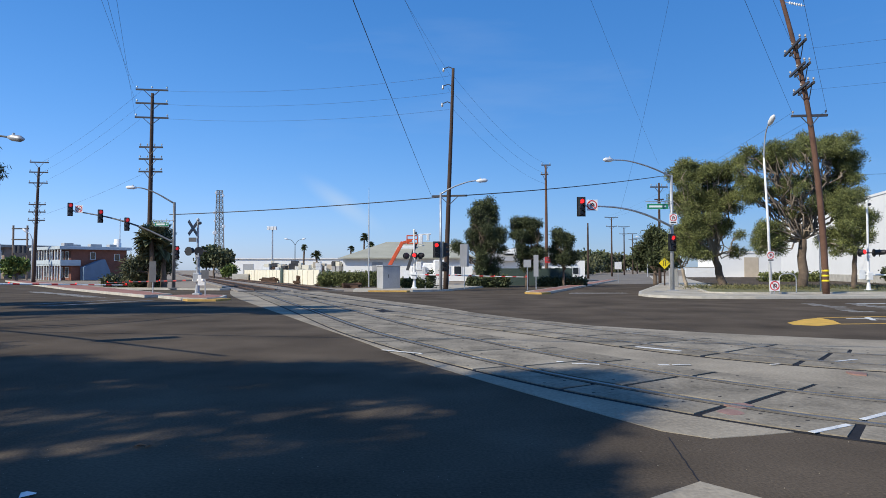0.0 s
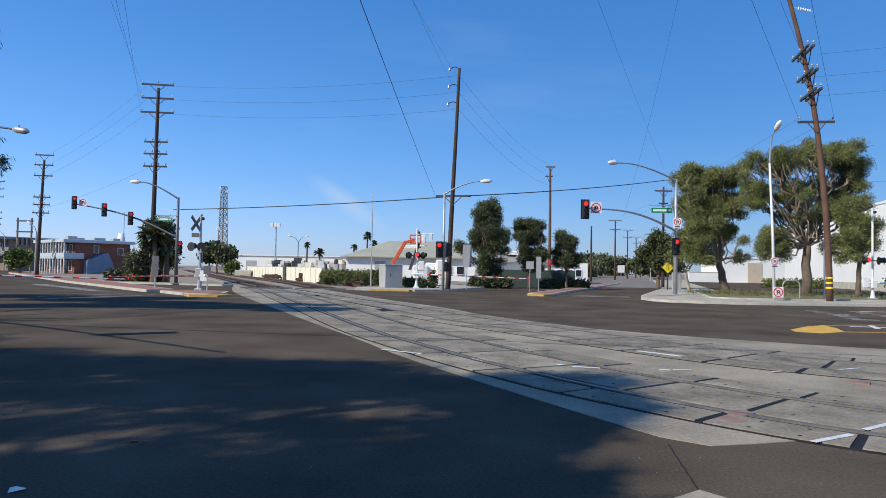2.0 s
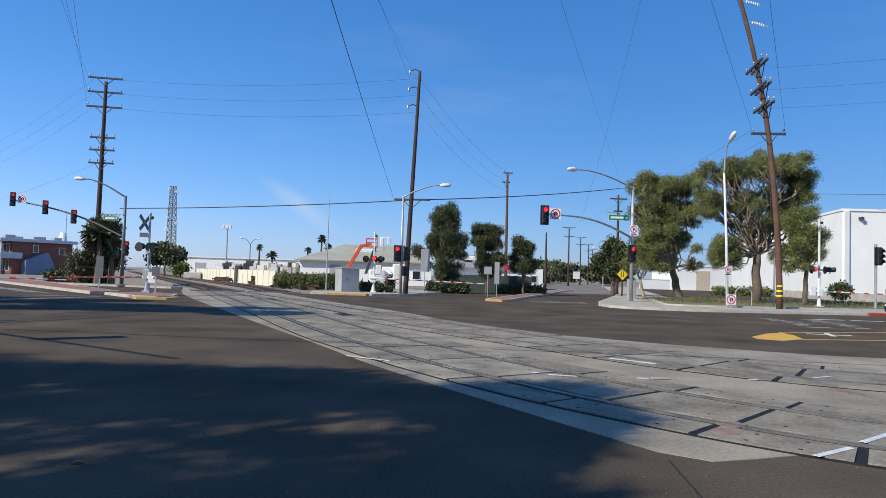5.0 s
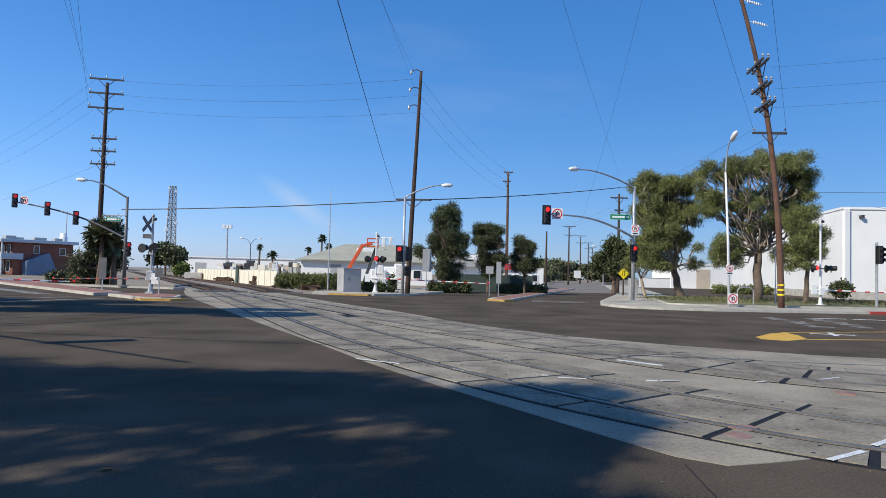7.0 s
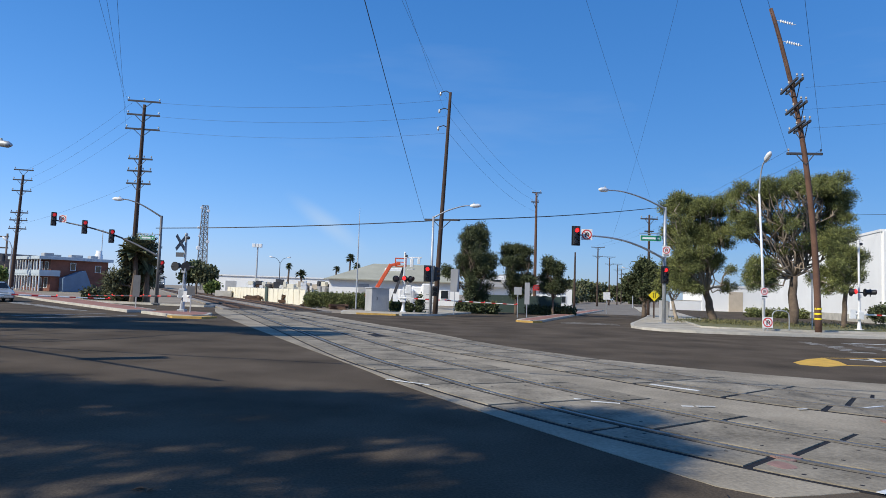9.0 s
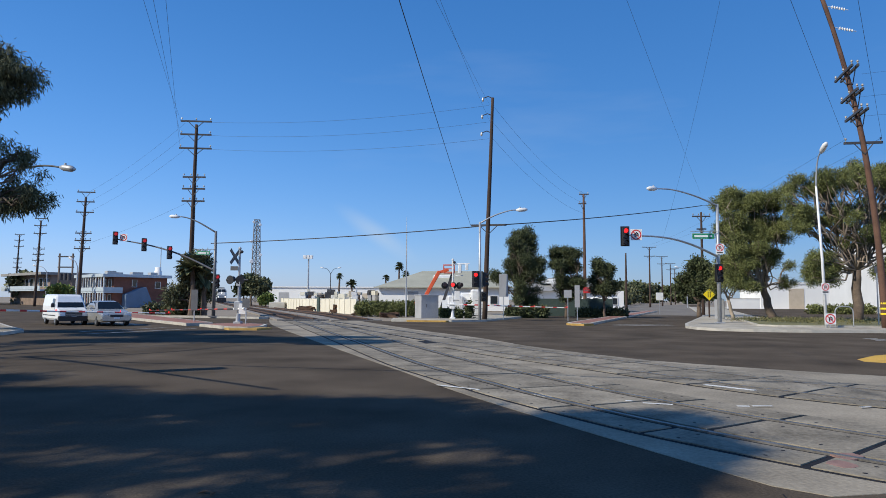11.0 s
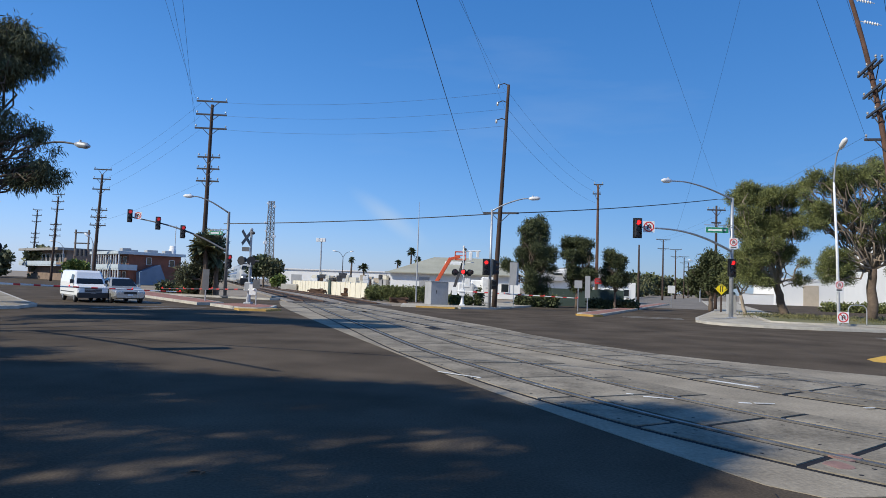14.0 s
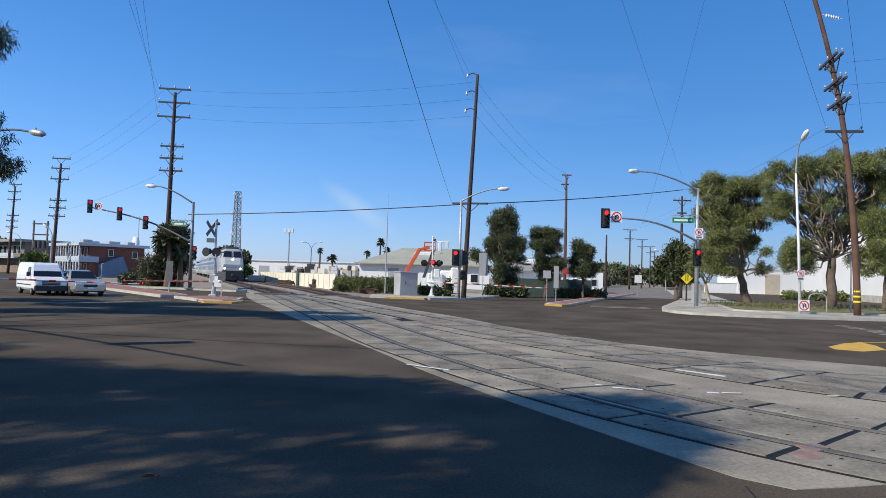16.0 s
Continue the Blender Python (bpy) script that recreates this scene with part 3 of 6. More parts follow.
def street_name(parent, m, w=1.5, h=0.4):
    s = new("street_name_sign")
    s.parent, s.matrix_basis = parent, m
    part("plate", Shape().box(-w / 2, 0, -h / 2, w / 2, 0.02, h / 2, None, 0.0), SIGN_WHITE, s)
    part("field", Shape().box(-w / 2 + 0.015, -0.004, -h / 2 + 0.015, w / 2 - 0.015, -0.001, h / 2 - 0.015), SIGN_GREEN, s)
    part("text_bar", Shape().box(-w * 0.4, -0.007, -0.07, w * 0.22, -0.005, 0.07), SIGN_WHITE, s)
    part("text_bar", Shape().box(w * 0.29, -0.007, -0.05, w * 0.4, -0.005, 0.06), SIGN_WHITE, s)
    part("bracket", Shape().tube([(-w / 2 - 0.1, 0.01, h / 2 + 0.14), (w / 2 + 0.4, 0.01, h / 2 + 0.14)], 0.025, 6).tube([(0, 0.01, h / 2), (0, 0.01, h / 2 + 0.14)], 0.015, 6), GALV, s)
    return s


# crossing signal on the far left, over the road
left_sig = mast_signal((-21.8, 54, 0.1), 7.0, [(0, 0, 3.75), (-2.6, 0, 4.95), (-5.2, 0, 5.75), (-8.4, 0, 6.35)],
                       [(pose(-8.35, -0.2, 6.75, 0, 0, 38), 0), (pose(-5.9, -0.2, 6.2, 0, 0, 38), 0), (pose(-3.75, -0.2, 5.55, 0, 0, 38), 0), (pose(0.3, -0.25, 3.25, 0, 0, 38), 0)],
                       [(0, 0, 6.9), (-1.5, 0, 7.75), (-2.6, 0, 8.15), (-3.2, 0, 8.2)], "grey mast-arm traffic signal with red lights and a lamp arm", SIGN_BACK, False, 0.085, RED_WEAK)
prohibition(left_sig, pose(-7.65, -0.2, 6.45), 0.6, False)
street_name(left_sig, pose(-0.95, -0.15, 5.2), 1.15, 0.32)

# signal on the near side, whose arm shades the road
near_sig = mast_signal((-19.6, 14.2, 0.1), 7.4, [(0, 0, 5.6), (1.5, -1.2, 5.9), (4.0, -3.0, 6.0), (8.6, -6.3, 6.0)],
                       [(pose(4.6, -3.6, 6.95, 0, 0, -58), 0), (pose(0.3, -0.25, 3.25), 0)], [], "grey mast-arm traffic signal on the near pavement", GALV, True, 0.065)

right_sig = mast_signal((16.15, 47, 0.1), 8.2, [(0, 0, 4.55), (-2.4, -1.8, 5.25), (-4.6, -3.45, 5.55), (-7.4, -5.5, 5.5)],
                        [(pose(-7.55, -5.75, 5.75), 0), (pose(-0.05, -0.3, 3.75), 0)],
                        [(0, 0, 8.1), (-1.8, -1.0, 8.6), (-3.6, -2.1, 8.85), (-5.0, -2.9, 8.8)], "grey mast-arm traffic signal with a red light on the corner")
prohibition(right_sig, pose(-6.8, -5.3, 5.55), 0.68, False)
prohibition(right_sig, pose(0.05, -0.2, 5.15), 0.55)
street_name(right_sig, pose(-1.05, -0.2, 5.95), 1.5)

middle_lamp = thing("street_lamp", pose(-0.17, 50, 0.1), "grey street lamp with a curved arm and a red signal", "street lamp", "street lamps")
part("pole", Shape().tube([(0, 0, 0), (0, 0, 3.5), (0, 0, 7.3)], [0.12, 0.1, 0.08], 10), GALV, middle_lamp, smooth=True)
street_light(middle_lamp, [(0, 0, 7.2), (1.0, 0, 7.75), (2.2, 0, 8.15), (3.0, 0, 8.2)], 0.06, 0.04)
signal_head(middle_lamp, pose(-0.3, -0.25, 3.35), 0)
signal_head(middle_lamp, pose(0.3, 0.1, 3.35, 0, 0, 100), -1)
signal_head(middle_lamp, pose(0.3, -0.1, 1.9), -1, False, 2)

right_lamp = thing("street_lamp", pose(19.5, 39.7, 0.1), "tall pale street lamp with an arm towards the road", "street lamp", "street lamps")
part("pole", Shape().tube([(0, 0, 0), (-0.1, 0, 4.0), (-0.3, 0, 8.2)], [0.09, 0.075, 0.055], 10), ALU, right_lamp, smooth=True)
street_light(right_lamp, [(-0.3, 0, 8.1), (-0.29, -0.1, 9.1), (-0.3, -0.4, 9.85), (-0.32, -0.8, 10.05)], 0.05, 0.035)
prohibition(right_lamp, pose(-0.05, -0.14, 2.35), 0.45)
rail_sign = thing("bike_rail", pose(19.95, 39.6, 0.14), "galvanised hoop rail beside the lamp post", "rail")
part("hoop", Shape().tube(along([(0, 0, 0), (0, 0, 0.9), (0.08, 0, 1.1), (0.25, 0, 1.2), (0.75, 0, 1.2), (0.92, 0, 1.1), (1.0, 0, 0.9), (1.0, 0, 0)], 0.1), 0.03, 8), GALV, rail_sign, smooth=True)
prohibition(rail_sign, pose(-0.3, -0.06, 0.5), 0.62, False)
part("stand", Shape().box(-0.33, -0.04, 0, -0.27, 0.02, 0.8), GALV, rail_sign)


def far_lamp(x, y, h, reach, both=False, mtl=GALV):
    t = thing("street_lamp", pose(x, y, 0), "thin distant street lamp", "street lamp", "street lamps")
    part("pole", Shape().tube([(0, 0, 0), (0, 0, h * 0.85)], [0.12, 0.08], 8), mtl, t)
    for s in ((1, -1) if both else (1,)):
        street_light(t, [(0, 0, h * 0.84), (s * reach * 0.4, 0, h * 0.96), (s * reach, 0, h)], 0.06, 0.04, mtl)


far_lamp(-53, 86, 6.6, -0.9), far_lamp(-81, 122, 7.5, -2.2), far_lamp(-33.3, 150, 8.6, 1.9, True, DARK_STEEL), far_lamp(46, 150, 9, -2)
flood = thing("light_mast", pose(-38.4, 150, 0), "tall thin yard light mast with white floodlights", "light mast")
part("pole", Shape().tube([(0, 0, 0), (0, 0, 11)], [0.22, 0.15], 8), GALV, flood)
for x in (-0.8, 0, 0.7):
    part("floodlight", Shape().box(x - 0.35, -0.5, 10.6, x + 0.3, 0.1, 11.4, None, 0.06), ALU, flood)
whip = thing("antenna_pole", pose(-6.9, 62, 0), "thin grey pole beside the hedge", "pole")
part("pole", Shape().tube([(0, 0, 0), (0, 0, 6), (0, 0, 9.3)], [0.07, 0.05, 0.015], 8), GALV, whip)

left_lamp = thing("street_lamp", pose(-23.9, 30.4, 0.1), "street lamp with a long curved arm half hidden by a tree", "street lamp", "street lamps")
part("pole", Shape().tube([(0, 0, 0), (0, 0, 6.4)], [0.11, 0.08], 10), GALV, left_lamp)
street_light(left_lamp, [(0, 0, 6.3), (1.6, -0.3, 7.25), (3.4, -0.6, 7.55), (4.75, -0.9, 7.4)], 0.06, 0.04, DARK_STEEL, GALV)


# ---- railway crossing signals ----
def crossbuck(parent, m, w=1.25, mtl=None):
    s = new("crossbuck")
    s.parent, s.matrix_basis = parent, m
    for k, a in enumerate((42, -42)):
        part("blade", Shape().box(-w / 2, -0.012 * k, -0.11, w / 2, 0.008 - 0.012 * k, 0.11, pose(0, 0, 0, 0, a, 0)), mtl or SIGN_WHITE, s)


def flasher(parent, m, lit):
    f = new("flasher")
    f.parent, f.matrix_basis = parent, m
    part("disc", disc(0.26, 20, 0, 0, 0.03, -0.01), BLACK, f)
    part("hood", Shape().tube([(0, -0.01, 0.02), (0, -0.3, 0.05)], [0.16, 0.17], 14), BLACK, f)
    part("lens", lens(Shape(), 0, -0.302, 0.05, 0.15), RED_LIT if lit else LENS_DARK, f, "lit red lens" if lit else "")


def gate_arm(parent, start, end, dark=False):
    """A striped arm with small red lamps; both ends in the parent's space. dark: backlit shade put into the stripe
    colours.
    """
    a, b = Vector(start), Vector(end)
    arm = new("gate_arm")
    arm.parent = parent
    n = 20
    for k in range(n):
        f0, f1 = (k + (0.3 if k % 2 else 0)) / n, (k + 1 + (0 if k % 2 else 0.3)) / n
        p, q = a.lerp(b, f0), a.lerp(b, f1)
        r0, r1 = 0.05 - 0.025 * f0, 0.05 - 0.025 * f1
        # a dark arm swaps white and red for deeper tones, as if backlit
        part("stripe", Shape().tube([p, q], [r0, r1], 6), (SIGN_RED if k % 2 else SIGN_WHITE) if not dark else (RED_KERB if k % 2 else DARK_STEEL), arm)
    for f in (0.35, 0.7, 0.99):
        c = a.lerp(b, f)
        part("gate_lamp", Shape().tube([c + Vector((0, -0.05, 0.04)), c + Vector((0, -0.05, 0.1))], 0.028, 8), RED_LIT, arm, "small lit red lamp")
    d = (a - b).normalized()
    part("counterweight", Shape().tube([a, a + d * 1.1], 0.06, 6).box(-0.2, -0.06, -0.3, 0.2, 0.06, 0.3, Matrix.Translation(a + d * 0.9)), SIGN_WHITE, arm)


def crossing_mast(base, h, flash, gate, label, buck=True, back=False, turn=0, mtl=ALU):
    t = thing("crossing_signal", pose(*base), label, "crossing signal", "crossing signals")
    part("mast", Shape().tube([(0, 0, 0), (0, 0, h)], 0.065, 10), mtl, t)
    part("base", Shape().box(-0.22, -0.22, 0, 0.22, 0.22, 0.12, None, 0.03).tube([(0, 0, 0.1), (0, 0, 0.6)], [0.15, 0.085], 10), mtl, t)
    part("finial", Shape().ball((0, 0, h + 0.05), 0.1, 0.1, 0.1), mtl, t)
    part("bell", Shape().ball((0.12, -0.05, h - 0.15), 0.12, 0.12, 0.1), DARK_STEEL, t)
    if buck:
        crossbuck(t, pose(-0.25 if back else 0, -0.1, h - 0.45, 0, 0, turn), 1.2, SIGN_BACK if back else SIGN_WHITE)
        part("track_count_sign", Shape().box(-0.25 - 0.25 * back, -0.1, h - 1.25, 0.2 - 0.25 * back, -0.085, h - 1.0), SIGN_BACK if back else SIGN_WHITE, t)
    part("cross_tube", Shape().tube([(-0.75, -0.06, 2.55), (0.55, -0.06, 2.55)], 0.04, 8), DARK_STEEL, t)
    for x, yaw, lit in flash:
        flasher(t, pose(x, -0.1, 2.55, 0, 0, yaw), lit)
    part("gate_mechanism", Shape().box(-0.2, -0.24, 0.78, 0.2, 0.24, 1.3, None, 0.05), mtl, t)
    part("conduit", Shape().tube([(0.1, 0.05, 0.2), (0.1, 0.05, 2.5)], 0.022, 6), mtl, t)
    part("junction_box", Shape().box(-0.12, -0.14, 2.2, 0.12, -0.06, 2.45, None, 0.02), mtl, t)
    if gate:
        gate_arm(t, gate[0], gate[1], gate[2])
    return t


crossing_mast((-14.35, 39, 0.15), 4.35, ((-0.5, 160, 0), (0.1, 190, 0)), ((-0.3, 0.1, 0.85), (-8.6, 6.6, 0.6), True), "grey crossing signal with crossbuck and lowered gate on the median", True, True, 76, GALV)
mid = crossing_mast((-2.25, 52, 0.14), 4.5, ((-0.62, 15, 0), (0.05, -5, 1), (0.5, 40, 0)), ((0.3, -0.3, 1.1), (8.7, -1.0, 0.9), False), "white crossing signal with lit red lamps and lowered gate", False)
part("top_bracket", Shape().tube([(-0.1, 0, 4.2), (1.3, -0.1, 4.25)], 0.05, 8).box(0.42, -0.2, 3.5, 0.68, 0.02, 4.15, None, 0.03).box(0.98, -0.16, 3.75, 1.2, 0.02, 4.2, None, 0.03).tube([(0.2, 0, 3.3), (0.8, -0.05, 3.35)], 0.03, 6), ALU, mid)
part("relay_box", Shape().box(0.15, -0.2, 1.5, 0.6, 0.2, 2.1, None, 0.04), ALU, mid)
crossing_mast((-24.2, 31.0, 0.15), 4.9, ((-0.35, 20, 1), (0.45, -25, 0)), ((0.4, 0.2, 0.85), (6.8, 5.9, 0.62), False), "grey crossing signal with crossbuck and lowered gate", True, False, -15, GALV)
crossing_mast((28.05, 44, 0.15), 5.9, ((-0.6, 30, 1), (0.35, 80, 0), (0.7, 60, 0)), ((0.4, -0.2, 1.1), (9.5, -1.2, 0.95), False), "white crossing signal with lowered striped gate", False)

far_head = thing("traffic_signal", pose(31.6, 43.4, 0.15), "dark traffic signal on a steel post", "traffic signal", "signals")
part("pole", Shape().tube([(0, 0, 0), (0, 0, 4.4)], 0.09, 10), GALV, far_head)
signal_head(far_head, pose(0.1, -0.25, 3.9), -1)


# ---- small signs ----
def post_sign(x, y, h, plate, label, mtl=SIGN_WHITE, z0=0.0, turn=0, blank=False):
    t = thing("road_sign", pose(x, y, z0, 0, 0, turn), label, "road sign", "road signs")
    part("post", Shape().box(-0.03, 0, 0, 0.03, 0.05, h), GALV, t)
    w, g = plate
    part("plate", Shape().box(-w / 2, -0.02, h - g, w / 2, -0.005, h, None, 0.0), mtl, t)
    if blank:
        return t
    part("text_bar", Shape().box(-w * 0.32, -0.025, h - g * 0.35, w * 0.32, -0.022, h - g * 0.22), SIGN_BACK, t)
    part("text_bar", Shape().box(-w * 0.32, -0.025, h - g * 0.68, w * 0.25, -0.022, h - g * 0.5), SIGN_BACK, t)
    return t


post_sign(1.67, 52, 3.5, (0.68, 1.75), "tall blank grey sign board on a white post", CABINET, 0.1, 0, True)
post_sign(6.7, 53, 2.4, (0.6, 0.6), "small pale sign on a post", CABINET, 0.0, 0, True)
post_sign(6.9, 49.5, 2.55, (0.36, 1.6), "narrow white sign on the median", CABINET, 0.15, 0, True)
post_sign(18.9, 72, 2.3, (0.75, 0.8), "small white sign on the median", SIGN_WHITE, 0.15, 0, True)
post_sign(13.3, 84.2, 3.2, (0.9, 0.7), "red and white sign board", SIGN_RED, 0)
post_sign(-13.55, 38.0, 1.45, (0.42, 0.5), "small round-cornered grey sign on the median", SIGN_BACK, 0.15)
post_sign(-18.1, 41.6, 2.0, (0.42, 1.3), "back of a tall grey sign on the median", SIGN_BACK, 0.15)
post_sign(24.1, 42.6, 3.6, (0.3, 0.4), "thin sign post on the lawn", SIGN_BACK, 0.2)
dia = thing("road_sign", pose(20.4, 61.4, 0.14), "yellow diamond warning sign on a wooden post", "road sign", "road signs")
part("post", Shape().box(-0.06, 0, 0, 0.06, 0.1, 2.5), POLE_WOOD, dia)
part("plate", Shape().box(-0.38, -0.02, -0.38, 0.38, -0.005, 0.38, pose(0, 0, 2.05, 0, 45, 0)), SIGN_YELLOW, dia)
part("symbol", Shape().box(-0.12, -0.026, 1.8, -0.06, -0.022, 2.3).box(0.06, -0.026, 1.8, 0.12, -0.022, 2.3), BLACK, dia)

cab = thing("signal_cabinet", pose(-4.3, 52.6, 0.1), "large grey steel signal cabinet on a concrete pad", "cabinet")
part("body", Shape().box(-0.74, -0.62, 0.05, 0.74, 0.62, 1.8, pose(0, 0, 0, 0, 0, 28), 0.03), CABINET, cab)
part("roof", Shape().box(-0.79, -0.67, 1.8, 0.79, 0.67, 1.88, pose(0, 0, 0, 0, 0, 28), 0.03), CABINET, cab)
part("plinth", Shape().box(-0.85, -0.74, -0.08, 0.85, 0.74, 0.05, pose(0, 0, 0, 0, 0, 28), 0.02), CONCRETE, cab)
part("door_handle", Shape().box(-0.3, -0.65, 0.9, -0.26, -0.62, 1.15, pose(0, 0, 0, 0, 0, 28)), DARK_STEEL, cab)
box2 = thing("utility_box", pose(19.0, 55, 0.14), "grey metal utility box on the pavement", "utility box")
part("body", Shape().box(-0.3, -0.3, 0, 0.3, 0.3, 1.6, None, 0.03), CABINET, box2)
part("door", Shape().box(-0.25, -0.315, 0.1, 0.25, -0.302, 1.5), CABINET, box2)


# ---- utility poles and wires ----
def crossarm(parent, z, w, turn=0, x=0.0, pins=4, mtl=DARK_STEEL, braces=True):
    a = new("crossarm")
    a.parent, a.matrix_basis = parent, pose(x, 0, z, 0, 0, turn)
    part("beam", Shape().box(-w, -0.06, -0.07, w, 0.06, 0.07, None, 0.01), mtl, a)
    if braces:
        part("brace", Shape().tube([(-w * 0.5, -0.07, -0.05), (0, -0.15, -0.7)], 0.03, 5).tube([(w * 0.5, -0.07, -0.05), (0, -0.15, -0.7)], 0.03, 5), mtl, a)
    for k in range(pins):
        px = -w + 0.1 + (2 * w - 0.2) * k / max(pins - 1, 1)
        part("insulator", Shape().tube([(px, 0, 0.07), (px, 0, 0.16), (px, 0, 0.2), (px, 0, 0.3)], [0.02, 0.025, 0.07, 0.05], 8), INSULATOR, a)


def utility_pole(base, spine, r, arms, label, mtl=POLE_WOOD):
    t = thing("utility_pole", pose(*base), label, "utility pole", "utility poles")
    s = along(spine, 1.0)
    part("pole", Shape().tube(s, [r * (1 - 0.45 * i / (len(s) - 1)) for i in range(len(s))], 10), mtl, t, smooth=True)
    for z, w, turn, x, pins in arms:
        crossarm(t, z, w, turn, x, pins)
    return t


utility_pole((-25.6, 58, 0.1), [(0, 0, 0), (0.05, 0, 6), (0.1, 0, 12), (0.15, 0, 17.7)], 0.24,
             [(17.3, 1.35, 8, 0.1, 3), (16.1, 1.35, 8, 0.1, 3), (14.85, 1.4, 8, 0.1, 3), (12.25, 1.0, 5, 0.08, 4), (11.2, 1.0, 5, 0.06, 4), (10.1, 1.0, 5, 0.05, 4)],
             "dark wooden utility pole with six crossarms", POLE_WOOD)
for i, (x, y, s) in enumerate(((-49.1, 80, 1.0), (-77, 113, 1.05), (-107, 150, 1.1))):
    utility_pole((x, y, 0), [(0, 0, 0), (0.2, 0, 7), (0.45, 0, 14.8 * s)], 0.24,
                 [(14.6 * s, 1.05, 10, 0.45, 2), (13.4 * s, 1.05, 10, 0.4, 2), (12.1 * s, 1.05, 10, 0.37, 2), (9.5 * s, 0.95, 10, 0.3, 4), (8.6 * s, 0.95, 10, 0.27, 4), (7.6 * s, 0.95, 10, 0.22, 4)],
                 "distant dark utility pole with six crossarms")
leaning = utility_pole((0.2, 50.8, 0.1), [(0, 0, 0), (0.2, 0, 6), (0.43, 0, 12), (0.6, 0, 17.0)], 0.2, [(7.15, 1.35, -10, 0.3, 0)], "tall leaning brown wooden utility pole")
for z, x in ((16.9, 0.6), (15.55, 0.55), (14.2, 0.5)):
    bracket = new("bracket")
    bracket.parent, bracket.matrix_basis = leaning, pose(x, 0, z)
    part("rod", Shape().tube([(0, 0, 0.05), (-0.35, 0, 0.2), (-0.75, 0, 0.05)], 0.035, 6), DARK_STEEL, bracket)
    part("insulator", Shape().tube([(-0.75, 0, 0.1), (-0.75, 0, -0.08), (-0.75, 0, -0.2)], [0.05, 0.09, 0.05], 8), INSULATOR, bracket)
utility_pole((13.2, 85, 0), [(0, 0, 0), (0, 0, 8), (-0.05, 0, 15.4)], 0.24, [(15.0, 0.6, 0, 0, 2), (13.8, 0.5, 0, -0.2, 2)], "brown wooden utility pole behind the pavement", RED_WOOD)
corner_pole = utility_pole((22.95, 40, 0.14), [(0, 0, 0), (-0.12, 0, 3.3), (-0.35, 0, 6.6), (-0.85, 0, 10.9), (-1.55, 0, 14.6), (-2.4, 0, 18), (-3.0, 0, 20)], 0.2,
             [(10.75, 1.05, -6, -0.82, 2), (12.4, 1.45, 78, -0.98, 3), (12.4, 1.45, 78, -1.3, 3), (13.55, 1.45, 78, -1.2, 3), (13.55, 1.45, 78, -1.5, 3), (14.9, 1.55, 78, -1.45, 3), (14.9, 1.55, 78, -1.78, 3)],
             "leaning brown utility pole with stacked crossarms on the pavement", RED_WOOD)
for z, x in ((17.4, -2.2), (18.7, -2.6)):
    strings = Shape()
    for k in range(6):
        strings.tube([(x + 0.3 + 0.14 * k, 0, z + 0.25 - 0.03 * k), (x + 0.37 + 0.14 * k, 0, z + 0.24 - 0.03 * k)], [0.1, 0.04], 8)
    strings.tube([(x, 0, z + 0.3), (x + 1.25, 0, z + 0.05)], 0.02, 6)
    part("insulator_string", strings, SIGN_WHITE, corner_pole, "white disc insulator string")
band = Shape()
for z in (0.75, 1.05, 1.35):
    band.tube([(22.93, 40, z + 0.14), (22.93, 40, z + 0.24)], 0.215, 12)
tagged(part("pole_band", band, SIGN_YELLOW), "yellow reflective bands round a wooden pole", "pole band")
for x, y, h, w in ((26.1, 120, 10.6, 0), (40, 158, 14.3, 1.6), (53, 195, 14.5, 1.7), (66, 232, 14.5, 1.7), (78, 268, 14.5, 1.7)):
    utility_pole((x, y, 0), [(0, 0, 0), (0, 0, h * 0.5), (0, 0, h)], 0.24, [(h - 0.3, w, 0, 0, 2), (h - 2.4, w * 0.8, 0, 0, 2)] if w else [], "distant utility pole along the side street")
utility_pole((23.4, 72, 0), [(0, 0, 0), (0, 0, 6), (0, 0, 11.8)], 0.18, [(10.55, 0.95, 0, 0, 4), (9.2, 0.5, 0, 0, 0)], "wooden utility pole behind the corner trees")


def wire(a, b, sag, r, label="thin dark overhead power wire"):
    r *= 0.62
    a, b = Vector(a), Vector(b)
    pts = []
    for k in range(17):
        t = k / 16
        p = a.lerp(b, t)
        pts.append((p.x, p.y, p.z - sag * 4 * t * (1 - t)))
    return tagged(part("overhead_wire", Shape().tube(pts, r, 5), CABLE), label, "wire", "overhead wires")


wire((-22.2, 54, 6.1), (0.4, 50.7, 7.2), 0.15, 0.06, "thick black overhead cable"), wire((0.4, 50.7, 7.2), (23.5, 72, 11.7), 0.2, 0.065, "thick black overhead cable")
wire((23.5, 72, 11.7), (60, 60, 11), 0.3, 0.03)
for z, q in ((17.3, 16.5), (16.1, 15.2), (14.85, 13.9)):
    wire((-24.2, 58, z), (0.5, 50.8, q), 0.5, 0.013)
    wire((0.8, 50.8, q), (13.1, 85, q - 1.3), 0.9, 0.013)
    wire((-26.8, 57.8, z), (-4.6 + (17.3 - z) * 0.5, 5, 9.2), 0.3, 0.010), wire((-26.6, 58.2, z), (-49, 80, z - 3), 0.5, 0.011)
wire((-0.85, 50.9, 7.2), (-2.45, -5, 7.6), 0.15, 0.016)
wire((23.4, 72, 13), (-5, 0, 14.6), 0.3, 0.010), wire((-33, 13.85, 8.1), (24, 3.5, 8.1), 0.1, 0.06, "thick black overhead cable")
